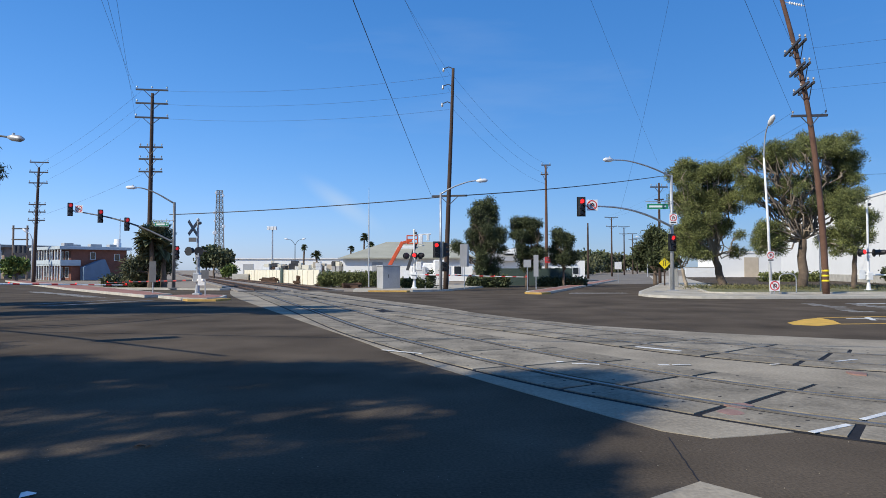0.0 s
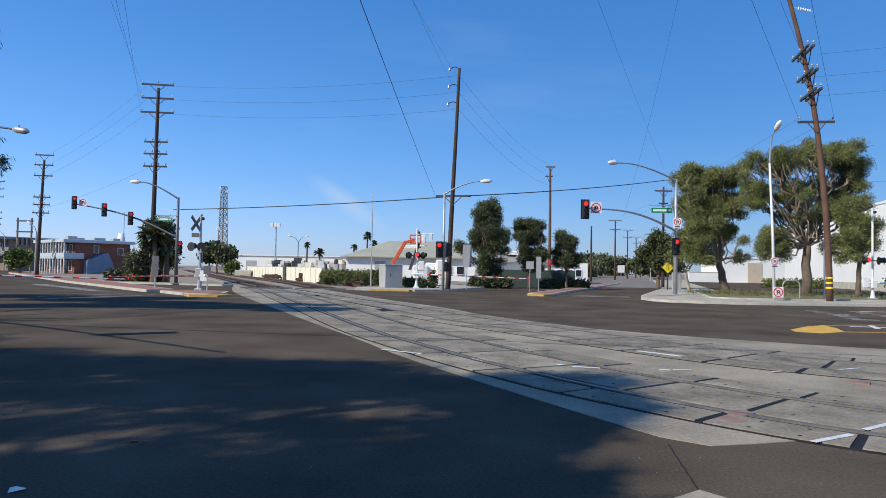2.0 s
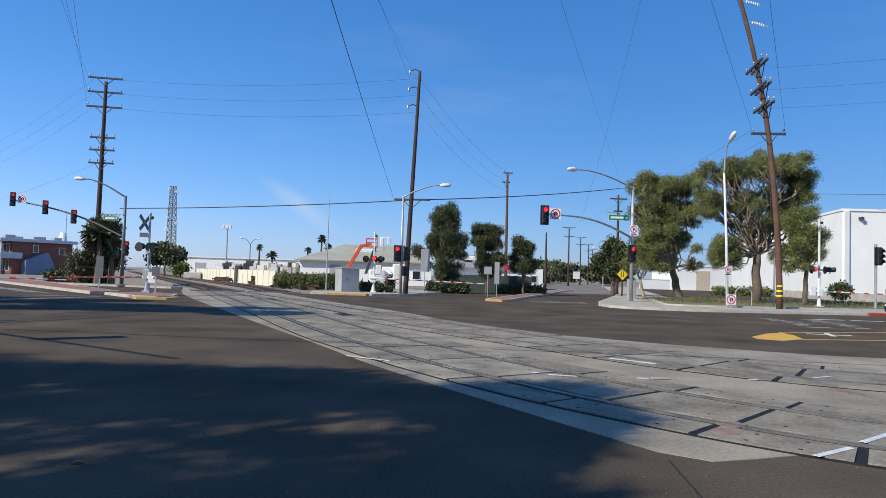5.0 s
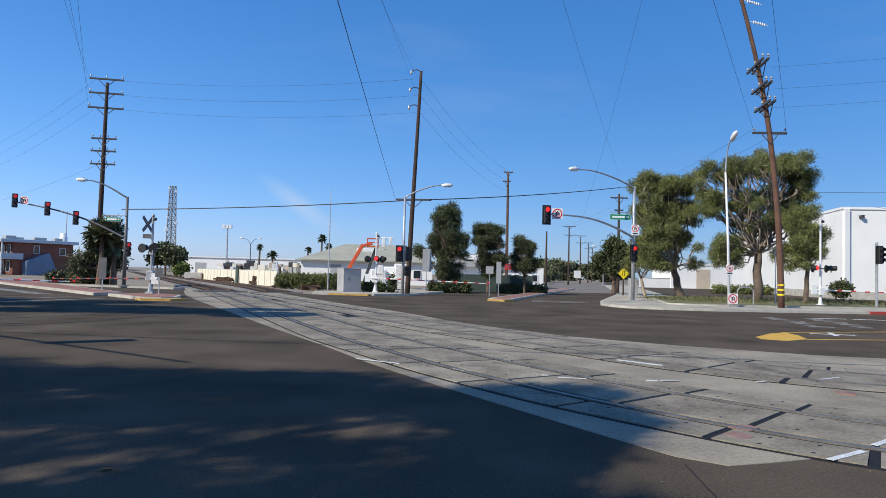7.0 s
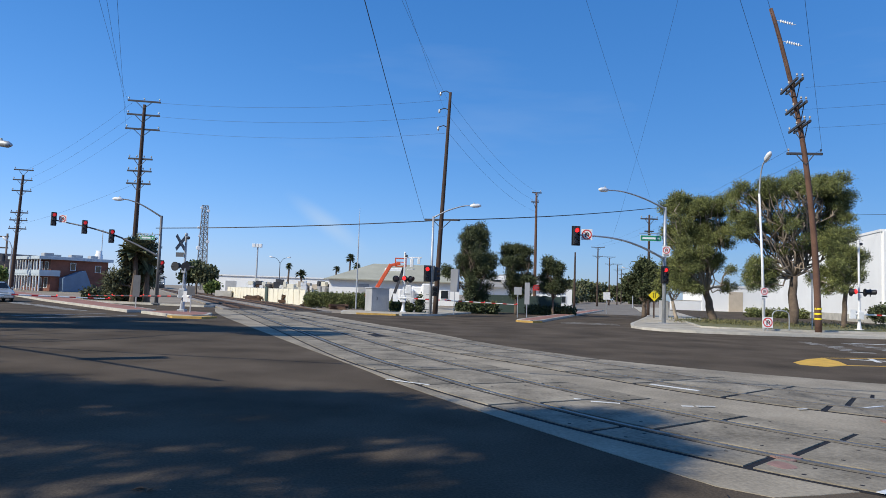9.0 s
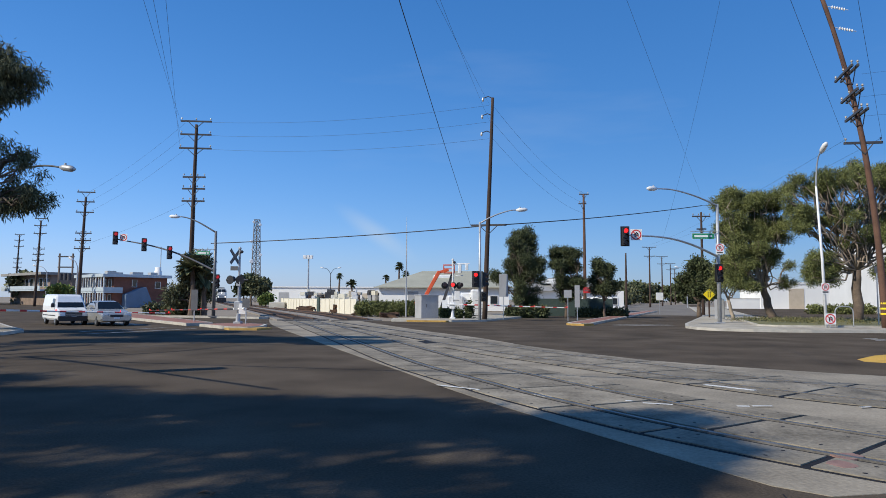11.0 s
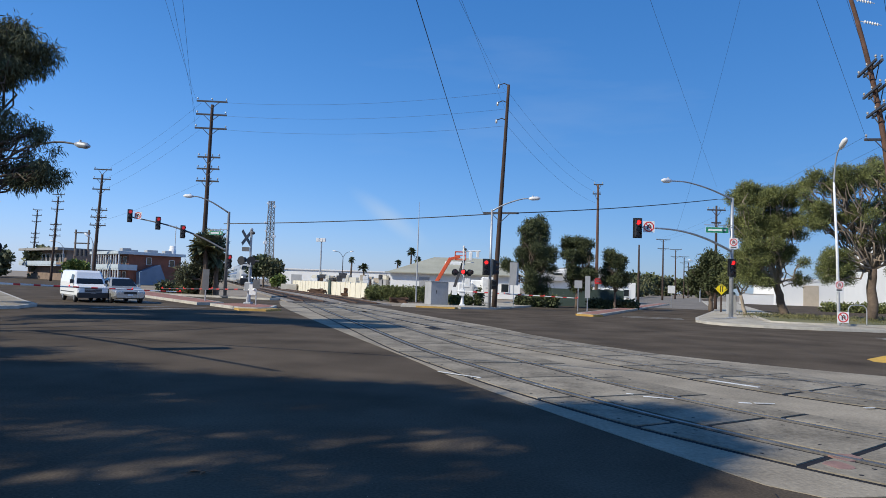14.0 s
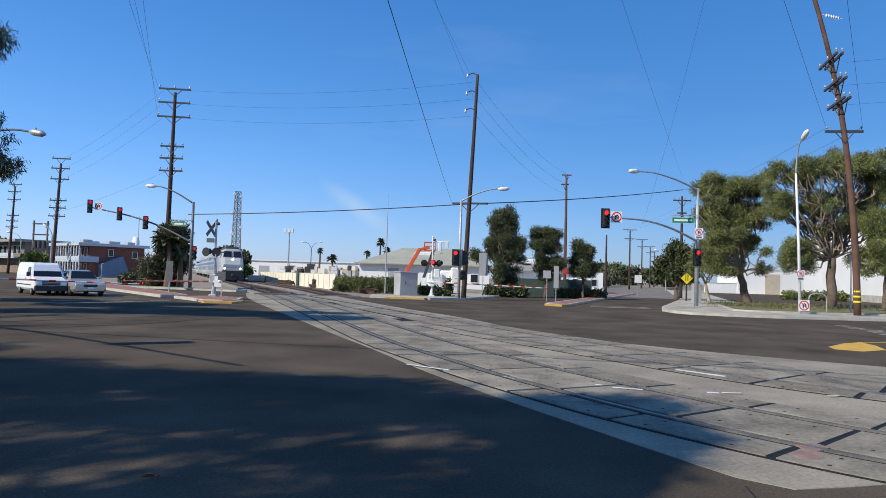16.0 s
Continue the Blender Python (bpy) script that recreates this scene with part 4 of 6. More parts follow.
wire((21.1, 40, 11.05), (-1.2, 5, 12.6), 0.1, 0.012), wire((23.2, 40, 11.15), (1.1, 5, 12.4), 0.1, 0.012), wire((21.6, 40, 14.2), (0.2, 5, 9.5), 0.1, 0.010)
for z, q in ((16.5, 0), (15.2, 0.5)):
    wire((0.6, 50.8, z), (-3.1 + q, 5, 8.7), 0.2, 0.008)
for dx in (-0.95, 0.95):
    wire((22.1 + dx, 40, 11.1), (39 + dx, 158, 14), 0.9, 0.012)
for dx, z in ((-0.4, 12.4), (0, 13.6), (0.4, 15)):
    wire((21.8 + dx, 40, z), (48, 30, z + 2), 0.5, 0.010)
wire((12, 30, 22), (16.5, 62, 7), 1.0, 0.010), wire((-25.6, 58, 10.3), (-49, 80, 8), 0.3, 0.012)


# ---- trees ----
def leaf_cloud(blobs, count, size, seed, droop=0.0, hollow=0.45, slim=0.3, tuft=5, bare=None):
    """Small leaves in tufts through uneven clumps: blobs are (x, y, z, rx, ry, rz)."""
    g = np.random.default_rng(seed)
    b = np.array(blobs, float)
    w = (b[:, 3] * b[:, 4] * b[:, 5]) ** 0.75
    k = g.choice(len(b), count // tuft, p=w / w.sum())
    d = g.normal(size=(len(k), 3))
    d /= np.linalg.norm(d, axis=1)[:, None]
    r = hollow + (1 - hollow) * g.random(len(k)) ** 0.6
    r *= 1 + 0.16 * np.sin(d[:, 0] * 7 + k * 1.7) * np.cos(d[:, 2] * 6 + k) + 0.07 * g.normal(size=len(k))
    c = b[k, :3] + d * b[k, 3:] * r[:, None]
    if bare is not None:
        keep = g.random(len(c)) > bare(c)
        c, d, k = c[keep], d[keep], k[keep]
    c = np.repeat(c, tuft, 0) + g.normal(size=(len(k) * tuft, 3)) * size * 0.55
    out = np.repeat(d, tuft, 0) * 0.5 + g.normal(size=c.shape) * 0.75 + np.array([0, 0, 0.25 - droop])
    out /= np.linalg.norm(out, axis=1)[:, None]
    side = np.cross(out, g.normal(size=c.shape))
    side /= np.linalg.norm(side, axis=1)[:, None] + 1e-9
    ln = size * g.uniform(0.6, 1.4, (len(c), 1))
    wd = ln * slim
    v = np.stack([c, c + out * ln * 0.5 + side * wd, c + out * ln, c + out * ln * 0.5 - side * wd], 1).reshape(-1, 3)
    s = Shape()
    s.v = v.tolist()
    s.f = np.arange(len(v)).reshape(-1, 4).tolist()
    return s


def limb(s, a, b, r0, r1, g, bend=0.15, n=6):
    a, b = Vector(a), Vector(b)
    L = (b - a).length
    pts = [a.lerp(b, t / n) + Vector([g.uniform(-1, 1) * bend * L * math.sin(math.pi * t / n) * 0.5 for _ in range(3)]) for t in range(n + 1)]
    s.tube(pts, [r0 + (r1 - r0) * t / n for t in range(n + 1)], 7)
    return pts


def tree(base, fork, r, blobs, count, size, label, leaf=LEAF, bark=BARK, seed=1, droop=0.0, hollow=0.45, slim=0.3, lean=(0, 0), twigs=5, limb_bark=None, bare=None):
    g = random.Random(seed)
    t = thing("tree", pose(*base), label, "tree", "trees")
    trunk = Shape()
    top = (lean[0], lean[1], fork)
    limb(trunk, (0, 0, -0.05), top, r, r * 0.7, g, 0.05)
    part("trunk", trunk, bark, t, smooth=True)
    for x, y, z, rx, ry, rz in blobs[::2 if len(blobs) > 16 else 1]:
        limbs = Shape()
        p = limb(limbs, top, (x, y, z), r * (0.36 if len(blobs) < 60 else 0.2), r * 0.07, g, 0.3)
        for _ in range(twigs):
            q = (x + g.uniform(-1, 1) * rx * 0.85, y + g.uniform(-1, 1) * ry * 0.85, z + g.uniform(-0.6, 0.95) * rz)
            limb(limbs, p[g.choice((3, 4, 5))], q, r * 0.16, r * 0.04, g, 0.3)
        part("limb", limbs, limb_bark or bark, t, smooth=True)
    tagged(part("crown", leaf_cloud(blobs, count, size, seed, droop, hollow, slim, 5, bare), leaf, t), "", "", "", "")
    return t


def puffs(cx, cy, cz, rx, ry, rz, n, seed, r=(0.3, 0.5)):
    """Clumps spread through one large rounded form."""
    g = random.Random(seed)
    out = []
    for k in range(n):
        while True:
            d = Vector([g.uniform(-1, 1) for _ in range(3)])
            if 0.3 < d.length < 1:
                break
        q = g.uniform(*r)
        out.append((cx + d.x * rx * 0.75, cy + d.y * ry * 0.75, cz + d.z * rz * 0.75, rx * q, ry * q, rz * q * 0.8))
    return out


def clumps(seed, *zones):
    """Uneven clumps spread through zones: x0, x1, z0, z1, depth, how many, least and greatest radius."""
    g = random.Random(seed)
    out = []
    for x0, x1, z0, z1, deep, n, r0, r1 in zones:
        cols = max(1, round((n * (x1 - x0) / (z1 - z0)) ** 0.5))
        for k in range(n):
            u, v = (k % cols + g.random()) / cols, (k // cols + g.random()) / max(1, math.ceil(n / cols))
            r = g.uniform(r0, r1)
            x, z = x0 + r * 0.8 + u * max(x1 - x0 - 1.6 * r, 0), z0 + r * 0.6 + v * max(z1 - z0 - 1.2 * r, 0)
            out.append((x, g.uniform(-deep, deep), z, r * g.uniform(0.85, 1.25), r, r * g.uniform(0.6, 0.85)))
    return out


# corner lawn
tree((21.9, 52, 0.2), 2.4, 0.34, clumps(3, (-4.1, 0.9, 8.0, 10.1, 1.7, 26, 0.45, 0.85), (-4.1, 1.5, 5.6, 8.4, 1.8, 30, 0.45, 0.85), (-3.9, 1.2, 3.6, 6.0, 1.7, 26, 0.4, 0.8), (-3.8, -0.9, 1.9, 4.0, 1.3, 14, 0.4, 0.7), (0.2, 1.7, 2.2, 3.6, 0.8, 5, 0.3, 0.5)), 160000, 0.165,
     "dense green pine with a leaning trunk on the corner lawn", LEAF, BARK, 3, -0.2, 0.1, 0.1, (-0.7, 0), 2, PALE_BARK)
tree((26.1, 48.5, 0.2), 3.6, 0.38, clumps(8, (-4.5, -0.2, 8.7, 10.6, 2.0, 20, 0.4, 0.75), (-0.4, 3.6, 9.2, 11.5, 2.0, 20, 0.45, 0.8), (2.4, 4.4, 7.4, 10.6, 1.4, 16, 0.4, 0.75), (-4.8, -2.9, 5.9, 9.0, 1.5, 13, 0.4, 0.7), (-3.0, 1.6, 6.2, 9.0, 2.2, 26, 0.3, 0.52), (1.0, 4.4, 5.6, 8.0, 1.5, 17, 0.4, 0.7),
     (-3.7, -0.7, 2.4, 5.2, 1.3, 18, 0.4, 0.7), (-1.6, 1.8, 4.9, 6.6, 1.6, 13, 0.32, 0.55)), 170000, 0.165, "wide open green pine with pale bare limbs on the lawn", LEAF, BARK, 8, -0.2, 0.1, 0.1, (0.1, 0), 3, TWIG_BARK)
tree((29.0, 47.2, 0.2), 2.6, 0.2, clumps(14, (-1.9, 1.4, 3.0, 6.6, 1.2, 28, 0.4, 0.7), (-2.3, 0.4, 2.2, 3.8, 0.8, 7, 0.3, 0.5)), 46000, 0.165, "small dark-trunked green pine beside the wide one", LEAF, BARK, 14, -0.2, 0.1, 0.1, (0.2, 0), 2, PALE_BARK)
tree((19.9, 54.5, 0.2), 1.6, 0.16, puffs(-0.4, 0, 3.4, 1.5, 1.4, 1.8, 8, 5), 12000, 0.24, "small green pine with a crooked trunk on the lawn", LEAF, PALE_BARK, 5, 0, 0.35, 0.1, (-0.4, 0))
tree((21.0, 66, 0.1), 1.4, 0.25, puffs(0, 0, 3.7, 2.0, 2.0, 3.0, 14, 12), 20000, 0.28, "dark green roadside tree", LEAF_DARK, BARK, 12, 0, 0.3, 0.2)
# beyond the crossing
tree((3.7, 62, 0.05), 1.2, 0.28, clumps(21, (-1.2, 1.4, 5.2, 8.3, 1.0, 20, 0.35, 0.65), (-1.6, 2.3, 3.0, 5.6, 1.2, 24, 0.4, 0.7), (-2.9, -1.3, 3.0, 4.2, 0.6, 6, 0.3, 0.5), (-1.2, 1.9, 0.9, 3.2, 1.0, 14, 0.35, 0.6)), 56000, 0.2,
     "tall dark green pine behind the gate", LEAF_DARK, BARK, 21, -0.2, 0.15, 0.12)
tree((7.8, 62, 0.05), 1.4, 0.2, clumps(23, (-1.6, 1.3, 4.0, 6.4, 1.0, 20, 0.35, 0.6), (-1.3, 1.8, 2.2, 4.2, 1.0, 16, 0.35, 0.6), (-0.6, 1.2, 1.4, 2.4, 0.7, 5, 0.3, 0.45)), 36000, 0.2, "round dark green pine by the fence", LEAF_DARK, BARK, 23, -0.2, 0.15, 0.12)
tree((11.3, 62.5, 0.05), 1.5, 0.13, clumps(24, (-1.2, 1.1, 3.4, 5.4, 0.9, 14, 0.3, 0.55), (-1.4, 1.4, 1.9, 3.6, 0.9, 14, 0.3, 0.55)), 24000, 0.2, "small round dark green pine by the fence", LEAF_DARK, BARK, 24, -0.2, 0.15, 0.12)
tree((-24.9, 57, 0.1), 1.0, 0.3, puffs(0.2, 0.6, 3.3, 1.5, 1.2, 2.0, 12, 31) + puffs(-1.6, 0.4, 1.8, 1.1, 1.0, 1.5, 6, 32), 16000, 0.4, "bushy dark green tree round the utility pole", LEAF_DUSTY, BARK, 31, 0.4, 0.3, 0.12)
for x, y, rx, rz, z, lf, sd in ((-44.0, 124, 2.2, 1.8, 4.2, LEAF_DARK, 41), (-41.9, 122, 1.9, 1.7, 3.9, LEAF_DARK, 42), (-36.6, 114, 1.1, 1.0, 1.4, LEAF_BRIGHT, 43), (-39.6, 121, 2.0, 1.7, 3.6, LEAF_DUSTY, 48), (-58.8, 92, 1.4, 1.2, 2.0, LEAF_BRIGHT, 44),
                               (-96, 140, 4, 2.6, 3.6, LEAF_DUSTY, 45), (-106, 136, 4, 2.6, 3.6, LEAF_DUSTY, 46), (-115, 140, 4, 3, 4, LEAF_DUSTY, 47),
                               (62, 290, 6, 3.4, 4.6, LEAF_DUSTY, 51), (52, 280, 6, 3, 4.0, LEAF_DARK, 52), (51, 232, 4, 2.0, 3.0, LEAF_DUSTY, 60), (54, 245, 4, 2.6, 3.4, LEAF_DUSTY, 62), (59, 262, 4, 3.0, 4.2, LEAF_DUSTY, 63), (46, 215, 2.6, 1.6, 2.2, LEAF_DUSTY, 64), (43, 205, 2.4, 1.4, 2.4, LEAF_DUSTY, 65), (94, 300, 6, 4, 4.5, LEAF_DUSTY, 66), (72, 330, 8, 4.5, 5.5, LEAF_DARK, 53), (104, 320, 9, 4, 5.5, LEAF_DARK, 54), (44, 260, 4, 3.2, 6.8, LEAF_DUSTY, 55),
                               (92, 300, 6, 4, 5, LEAF_DARK, 56), (36, 180, 3, 1.6, 2.2, LEAF_DARK, 57), (84, 350, 6, 4, 7, LEAF_DUSTY, 58), (30.5, 150, 2.4, 1.2, 1.6, LEAF_DARK, 59), (88, 375, 7, 4, 5, LEAF_DUSTY, 67), (103, 400, 9, 4.5, 5.5, LEAF_DUSTY, 68), (117, 395, 8, 4, 6, LEAF_DARK, 69), (76, 355, 6, 3.5, 4.5, LEAF_DUSTY, 70), (131, 400, 9, 5, 6, LEAF_DUSTY, 74)):
    tree((x, y, 0), max(z - rz, 0.5), 0.2, puffs(0, 0, z, rx, rx * 0.8, rz, 10, sd), 3500, 0.18 * rx + 0.2, "distant round green tree", lf, BARK, sd, 0, 0.3, 0.35, (0, 0), 1)
# trees that stand on the near side of the road
tree((-19.3, 21.2, 0.1), 4.0, 0.3, puffs(2.1, 0.6, 9.0, 2.3, 1.1, 1.3, 22, 91, (0.16, 0.3)) + puffs(1.3, 0.5, 7.9, 1.9, 1.0, 1.0, 12, 92, (0.16, 0.3)) + puffs(3.0, 0.6, 6.2, 1.0, 0.7, 1.3, 12, 93, (0.16, 0.3)) + puffs(4.1, 0.6, 5.1, 0.85, 0.7, 0.8, 10, 94, (0.18, 0.32))
     + puffs(3.0, 0.6, 4.9, 1.0, 0.7, 0.8, 8, 95, (0.26, 0.4)) + [(0.2, 0.4, 6.5, 1.6, 1.4, 1.6), (-1.2, 0, 8, 1.6, 1.5, 1.8), (-2.0, 0, 5.4, 1.6, 1.5, 1.5)], 100000, 0.2,
     "feathery dusky tree with drooping leaves beside the crossing", LEAF_DUSTY, BARK, 61, 1.5, 0.1, 0.07, (0.4, 0.2), 3)


def overhead(tx, ty, z):
    """The place at height z whose shadow falls on (tx, ty)."""
    q = Vector((tx, ty, 0)) - SHADE * (z / math.tan(radians(ELEV)))
    return q.x, q.y, z


# where the sun comes through the boughs on to the road: x, y, half length, half width, share of leaves missing
SUN_SPOTS = [(-2.5, 9.1, 1.9, 0.42, 0.95), (-2.3, 6.5, 1.5, 0.5, 0.93), (-0.5, 6.5, 1.1, 0.42, 0.9), (-0.4, 8.25, 0.9, 0.3, 0.9), (-3.4, 5.75, 1.0, 0.3, 0.75), (-4.9, 7.8, 1.0, 0.3, 0.7), (-1.3, 7.4, 1.2, 0.2, 0.8), (-1.2, 5.4, 1.3, 0.25, 0.7), (-6.5, 8.6, 1.3, 0.3, 0.6), (1.9, 5.5, 0.9, 0.75, 1.0), (2.3, 6.6, 0.6, 0.5, 0.95)]


def bare_boughs(base):
    """How thin the leaves are at places in the crown of a tree that stands at base."""
    def share(c):
        drop = (c[:, 2] + 0.1) / math.tan(radians(ELEV))
        x, y = c[:, 0] + base[0] + SHADE.x * drop, c[:, 1] + base[1] + SHADE.y * drop
        out = np.zeros(len(c))
        for sx, sy, rx, ry, most in SUN_SPOTS:
            out = np.maximum(out, most * np.clip(1.6 - 1.2 * np.hypot((x - sx) / rx, (y - sy + 0.12 * (x - sx)) / ry), 0, 1))
        return out
    return share


for base, spots, sd in (((-19, -2.6), [(-8.5, 10.6, 12.5, 2.4, 1.0, 0.9), (-5.4, 10.6, 12.8, 2.2, 1.1, 0.9), (-12, 10, 12.4, 2.6, 1.4, 1.0), (-8.6, 8.4, 12, 2.6, 0.9, 0.7), (-5.0, 8.2, 11.9, 2.2, 0.8, 0.7), (-12, 7, 12, 2.4, 1.0, 0.8),
                                       (-6.0, 6.3, 11.5, 2.3, 0.7, 0.5), (-9, 5.4, 11.4, 2.6, 0.8, 0.5), (-4.5, 4.8, 11.2, 2, 0.6, 0.4), (-7, 9.5, 12, 2.4, 0.9, 0.7), (-8.4, 11.6, 12.6, 1.8, 0.8, 0.8), (-11.5, 13.0, 12.8, 2.2, 1.3, 1.0), (-14.5, 14.6, 13, 2.4, 1.6, 1.0), (-15, 11, 12.6, 2.6, 1.8, 1.0)], 71),
                        ((-14, -4.4), [(-2.6, 10.4, 12.4, 1.8, 0.9, 0.8), (-0.6, 9.3, 12.2, 1.5, 0.7, 0.7), (-2.8, 8.6, 11.8, 1.9, 0.7, 0.6), (0.9, 8.5, 11.6, 1.3, 0.6, 0.6), (1.5, 9.7, 11.9, 1.0, 0.6, 0.5), (1.7, 7.9, 11.4, 0.7, 0.4, 0.4), (-2.6, 5.3, 11, 1.6, 0.4, 0.3), (-1.9, 6.75, 11.2, 2.4, 0.26, 0.25), (0.7, 7.0, 11, 0.9, 0.6, 0.5),
                                       (0.1, 6.0, 10.8, 1.0, 0.4, 0.4), (-1.2, 4.9, 10.6, 1.8, 0.5, 0.4), (0.1, 5.0, 10.4, 0.9, 0.6, 0.5), (-0.3, 4.0, 10.2, 1.2, 0.6, 0.5), (-2.6, 3.9, 10.2, 1.6, 0.6, 0.4)], 72),
                        ((-25, 8.5), [(-5.4, 25.4, 13.2, 1.5, 1.3, 0.7), (-8.5, 26.6, 13.5, 2.1, 1.6, 0.8), (-12, 28, 13.4, 2.2, 1.6, 0.8), (-16, 29.6, 13.2, 2.2, 1.6, 0.8), (-20, 31.8, 13.6, 2.4, 1.6, 0.8), (-14, 32, 13.8, 2, 1.3, 0.7)], 73)):
    bl = []
    for tx, ty, z, rx, ry, rz in spots:
        # higher tiers of these unseen crowns are added to block sky and deepen the shade
        for up in ((0, 2.6, 5.0) if sd < 73 else (0,)):
            x, y, h = overhead(tx, ty, z + up)
            bl.append((x - base[0], y - base[1], h, rx, ry, rz))
    tree((*base, 0.1), 6.5, 0.34, bl, 50000 if sd < 73 else 70000, 0.24, "spreading roadside tree that shades the road", LEAF_DUSTY, BARK, sd, 0.6, 0.1, 0.2, (0.3, 0.2), 4 if sd < 73 else 1, None, bare_boughs(base))


# palms
def palm(x, y, h, s, seed, lf=LEAF_DARK):
    g = random.Random(seed)
    t = thing("palm_tree", pose(x, y, 0), "tall thin distant fan palm", "palm tree", "palms")
    part("trunk", Shape().tube([(0, 0, 0), (g.uniform(-0.2, 0.2), 0, h * 0.5), (0, 0, h)], [0.3, 0.22, 0.18], 7), BARK, t)
    fr = Shape()
    for k in range(46):
        a, e = g.uniform(0, 2 * math.pi), g.uniform(-0.9, 1.3)
        d = Vector((math.cos(a) * math.cos(e), math.sin(a) * math.cos(e), math.sin(e)))
        n = d.cross(Vector((0, 0, 1))).normalized() * s * 0.22
        c = Vector((0, 0, h))
        fr.add([c, c + d * s * 0.6 + n, c + d * s + Vector((0, 0, -0.2 * s)), c + d * s * 0.6 - n], [(0, 1, 2, 3)])
    part("crown", fr, lf, t)


for x, h, s, sd in ((-31.2, 6.7, 1.0, 1), (-28.5, 5.0, 1.5, 2), (-20.7, 6.4, 1.0, 3), (-17.7, 9.0, 1.35, 4), (-16.3, 7.2, 1.2, 5)):
    palm(x, 150, h, s, sd)
palm(-24.7, 56.4, 4.3, 1.7, 6, LEAF_DUSTY), palm(-23.9, 57.2, 3.4, 1.3, 7, LEAF_DUSTY)


# hedges and shrubs
def shrub(name, x, y, blobs, n, label, lf=LEAF, size=0.16, seed=1, cat="shrub"):
    t = thing(name, pose(x, y, 0), label, cat, "shrubs")
    g = random.Random(seed)
    for b in blobs:
        st = Shape()
        limb(st, (b[0], b[1], -0.02), b[:3], 0.04, 0.01, g)
        part("stem", st, BARK, t)
    part("foliage", leaf_cloud(blobs, n, size, seed, 0, 0.25, 0.4), lf, t)


shrub("hedge", -8.9, 63, [(-2.4 + 0.55 * k, 0.15 * math.sin(k), 0.72, 0.55, 0.7, 0.72) for k in range(10)], 34000, "long clipped green hedge beside the tracks", LEAF, 0.1, 81, "hedge")
shrub("shrub", -3.0, 54.2, [(0, 0, 0.5, 0.5, 0.5, 0.5), (0.5, 0.2, 0.4, 0.4, 0.4, 0.4)], 2500, "low green shrub behind the crossing signal", LEAF, 0.14, 82)
shrub("shrub", -1.2, 53.4, [(0.2, 0, 0.7, 0.32, 0.32, 0.7), (-0.8, 0, 0.45, 0.5, 0.4, 0.45)], 3000, "upright dark shrub by the lamp post", LEAF_DARK, 0.14, 83)
shrub("shrub", -27.6, 58.6, [(k * 0.8, 0, 0.5, 0.6, 0.5, 0.5) for k in range(4)], 3500, "dry low shrubs beside the road", LEAF_DUSTY, 0.2, 84)
shrub("shrub", -30.5, 61, [(k * 1.3, 0.3 * k, 0.5, 0.7, 0.5, 0.6) for k in range(4)], 3500, "dry low shrubs beside the brick building", LEAF_DUSTY, 0.22, 85)
shrub("hedge", 38.5, 80, [(0.9 * k, 0, 0.6, 0.8, 0.6, 0.6) for k in range(8)], 5000, "low clipped hedge before the white building", LEAF, 0.2, 86, "hedge")
shrub("shrub", 40.5, 60, [(0, 0, 1.2, 0.9, 0.8, 0.7)], 2000, "round dark shrub by the white wall", LEAF_DARK, 0.2, 87)
shrub("shrub", 9.6, 63.5, [(k * 0.7, 0, 0.4, 0.6, 0.5, 0.4) for k in range(6)], 3500, "low dark shrubs along the fence", LEAF_DARK, 0.2, 88)
shrub("shrub", 2.6, 60.6, [(k * 0.6, 0, 0.5, 0.5, 0.4, 0.5) for k in range(6)], 3500, "low dark dry shrubs under the pine", LEAF_DARK, 0.2, 89)
g = np.random.default_rng(5)
blades = leaf_cloud([(38, 49, 0.27, 21, 7.5, 0.05), (22, 49, 0.27, 4, 7, 0.05)], 16000, 0.14, 90, -0.6, 0.0, 0.15)
tagged(part("grass", blades, GRASS), "short tufted grass on the lawn", "grass", "", "stuff")


# ---- buildings ----
def window(parent, x, z, w, h, y=0.0, frame_mat=None, deep=0.12):
    win = new("window")
    win.parent, win.matrix_basis = parent, pose(x, y, z)
    part("pane", Shape().box(-w / 2, -0.02, 0, w / 2, 0.02, h), GLASS_DARK, win)
    fr = Shape()
    for a in ((-w / 2 - 0.06, -0.08, -0.06, -w / 2, 0.04, h + 0.06), (w / 2, -0.08, -0.06, w / 2 + 0.06, 0.04, h + 0.06), (-w / 2, -0.08, h, w / 2, 0.04, h + 0.06), (-w / 2, -0.08, -0.06, w / 2, 0.04, 0)):
        fr.box(*a)
    part("window_frame", fr, frame_mat or SIGN_WHITE, win)


# brick block with outdoor galleries; its front runs along the left street
brick = thing("office_building", pose(-59.5, 104, 0, 0, 0, 48.7), "two-storey brick building with pale blue galleries", "building", "buildings")
part("wall", Shape().box(1.4, 0.02, 0, 10, 12.6, 5.7), BRICK, brick)
part("roof", Shape().box(-0.5, -0.6, 5.7, 10.6, 13.3, 6.25, None, 0.05), BLUE_TRIM, brick)
part("gallery_floor", Shape().box(-0.3, -0.5, 2.7, 1.4, 12.8, 3.0).box(1.4, -0.5, 2.7, 2.6, 0.0, 3.0), BLUE_TRIM, brick)
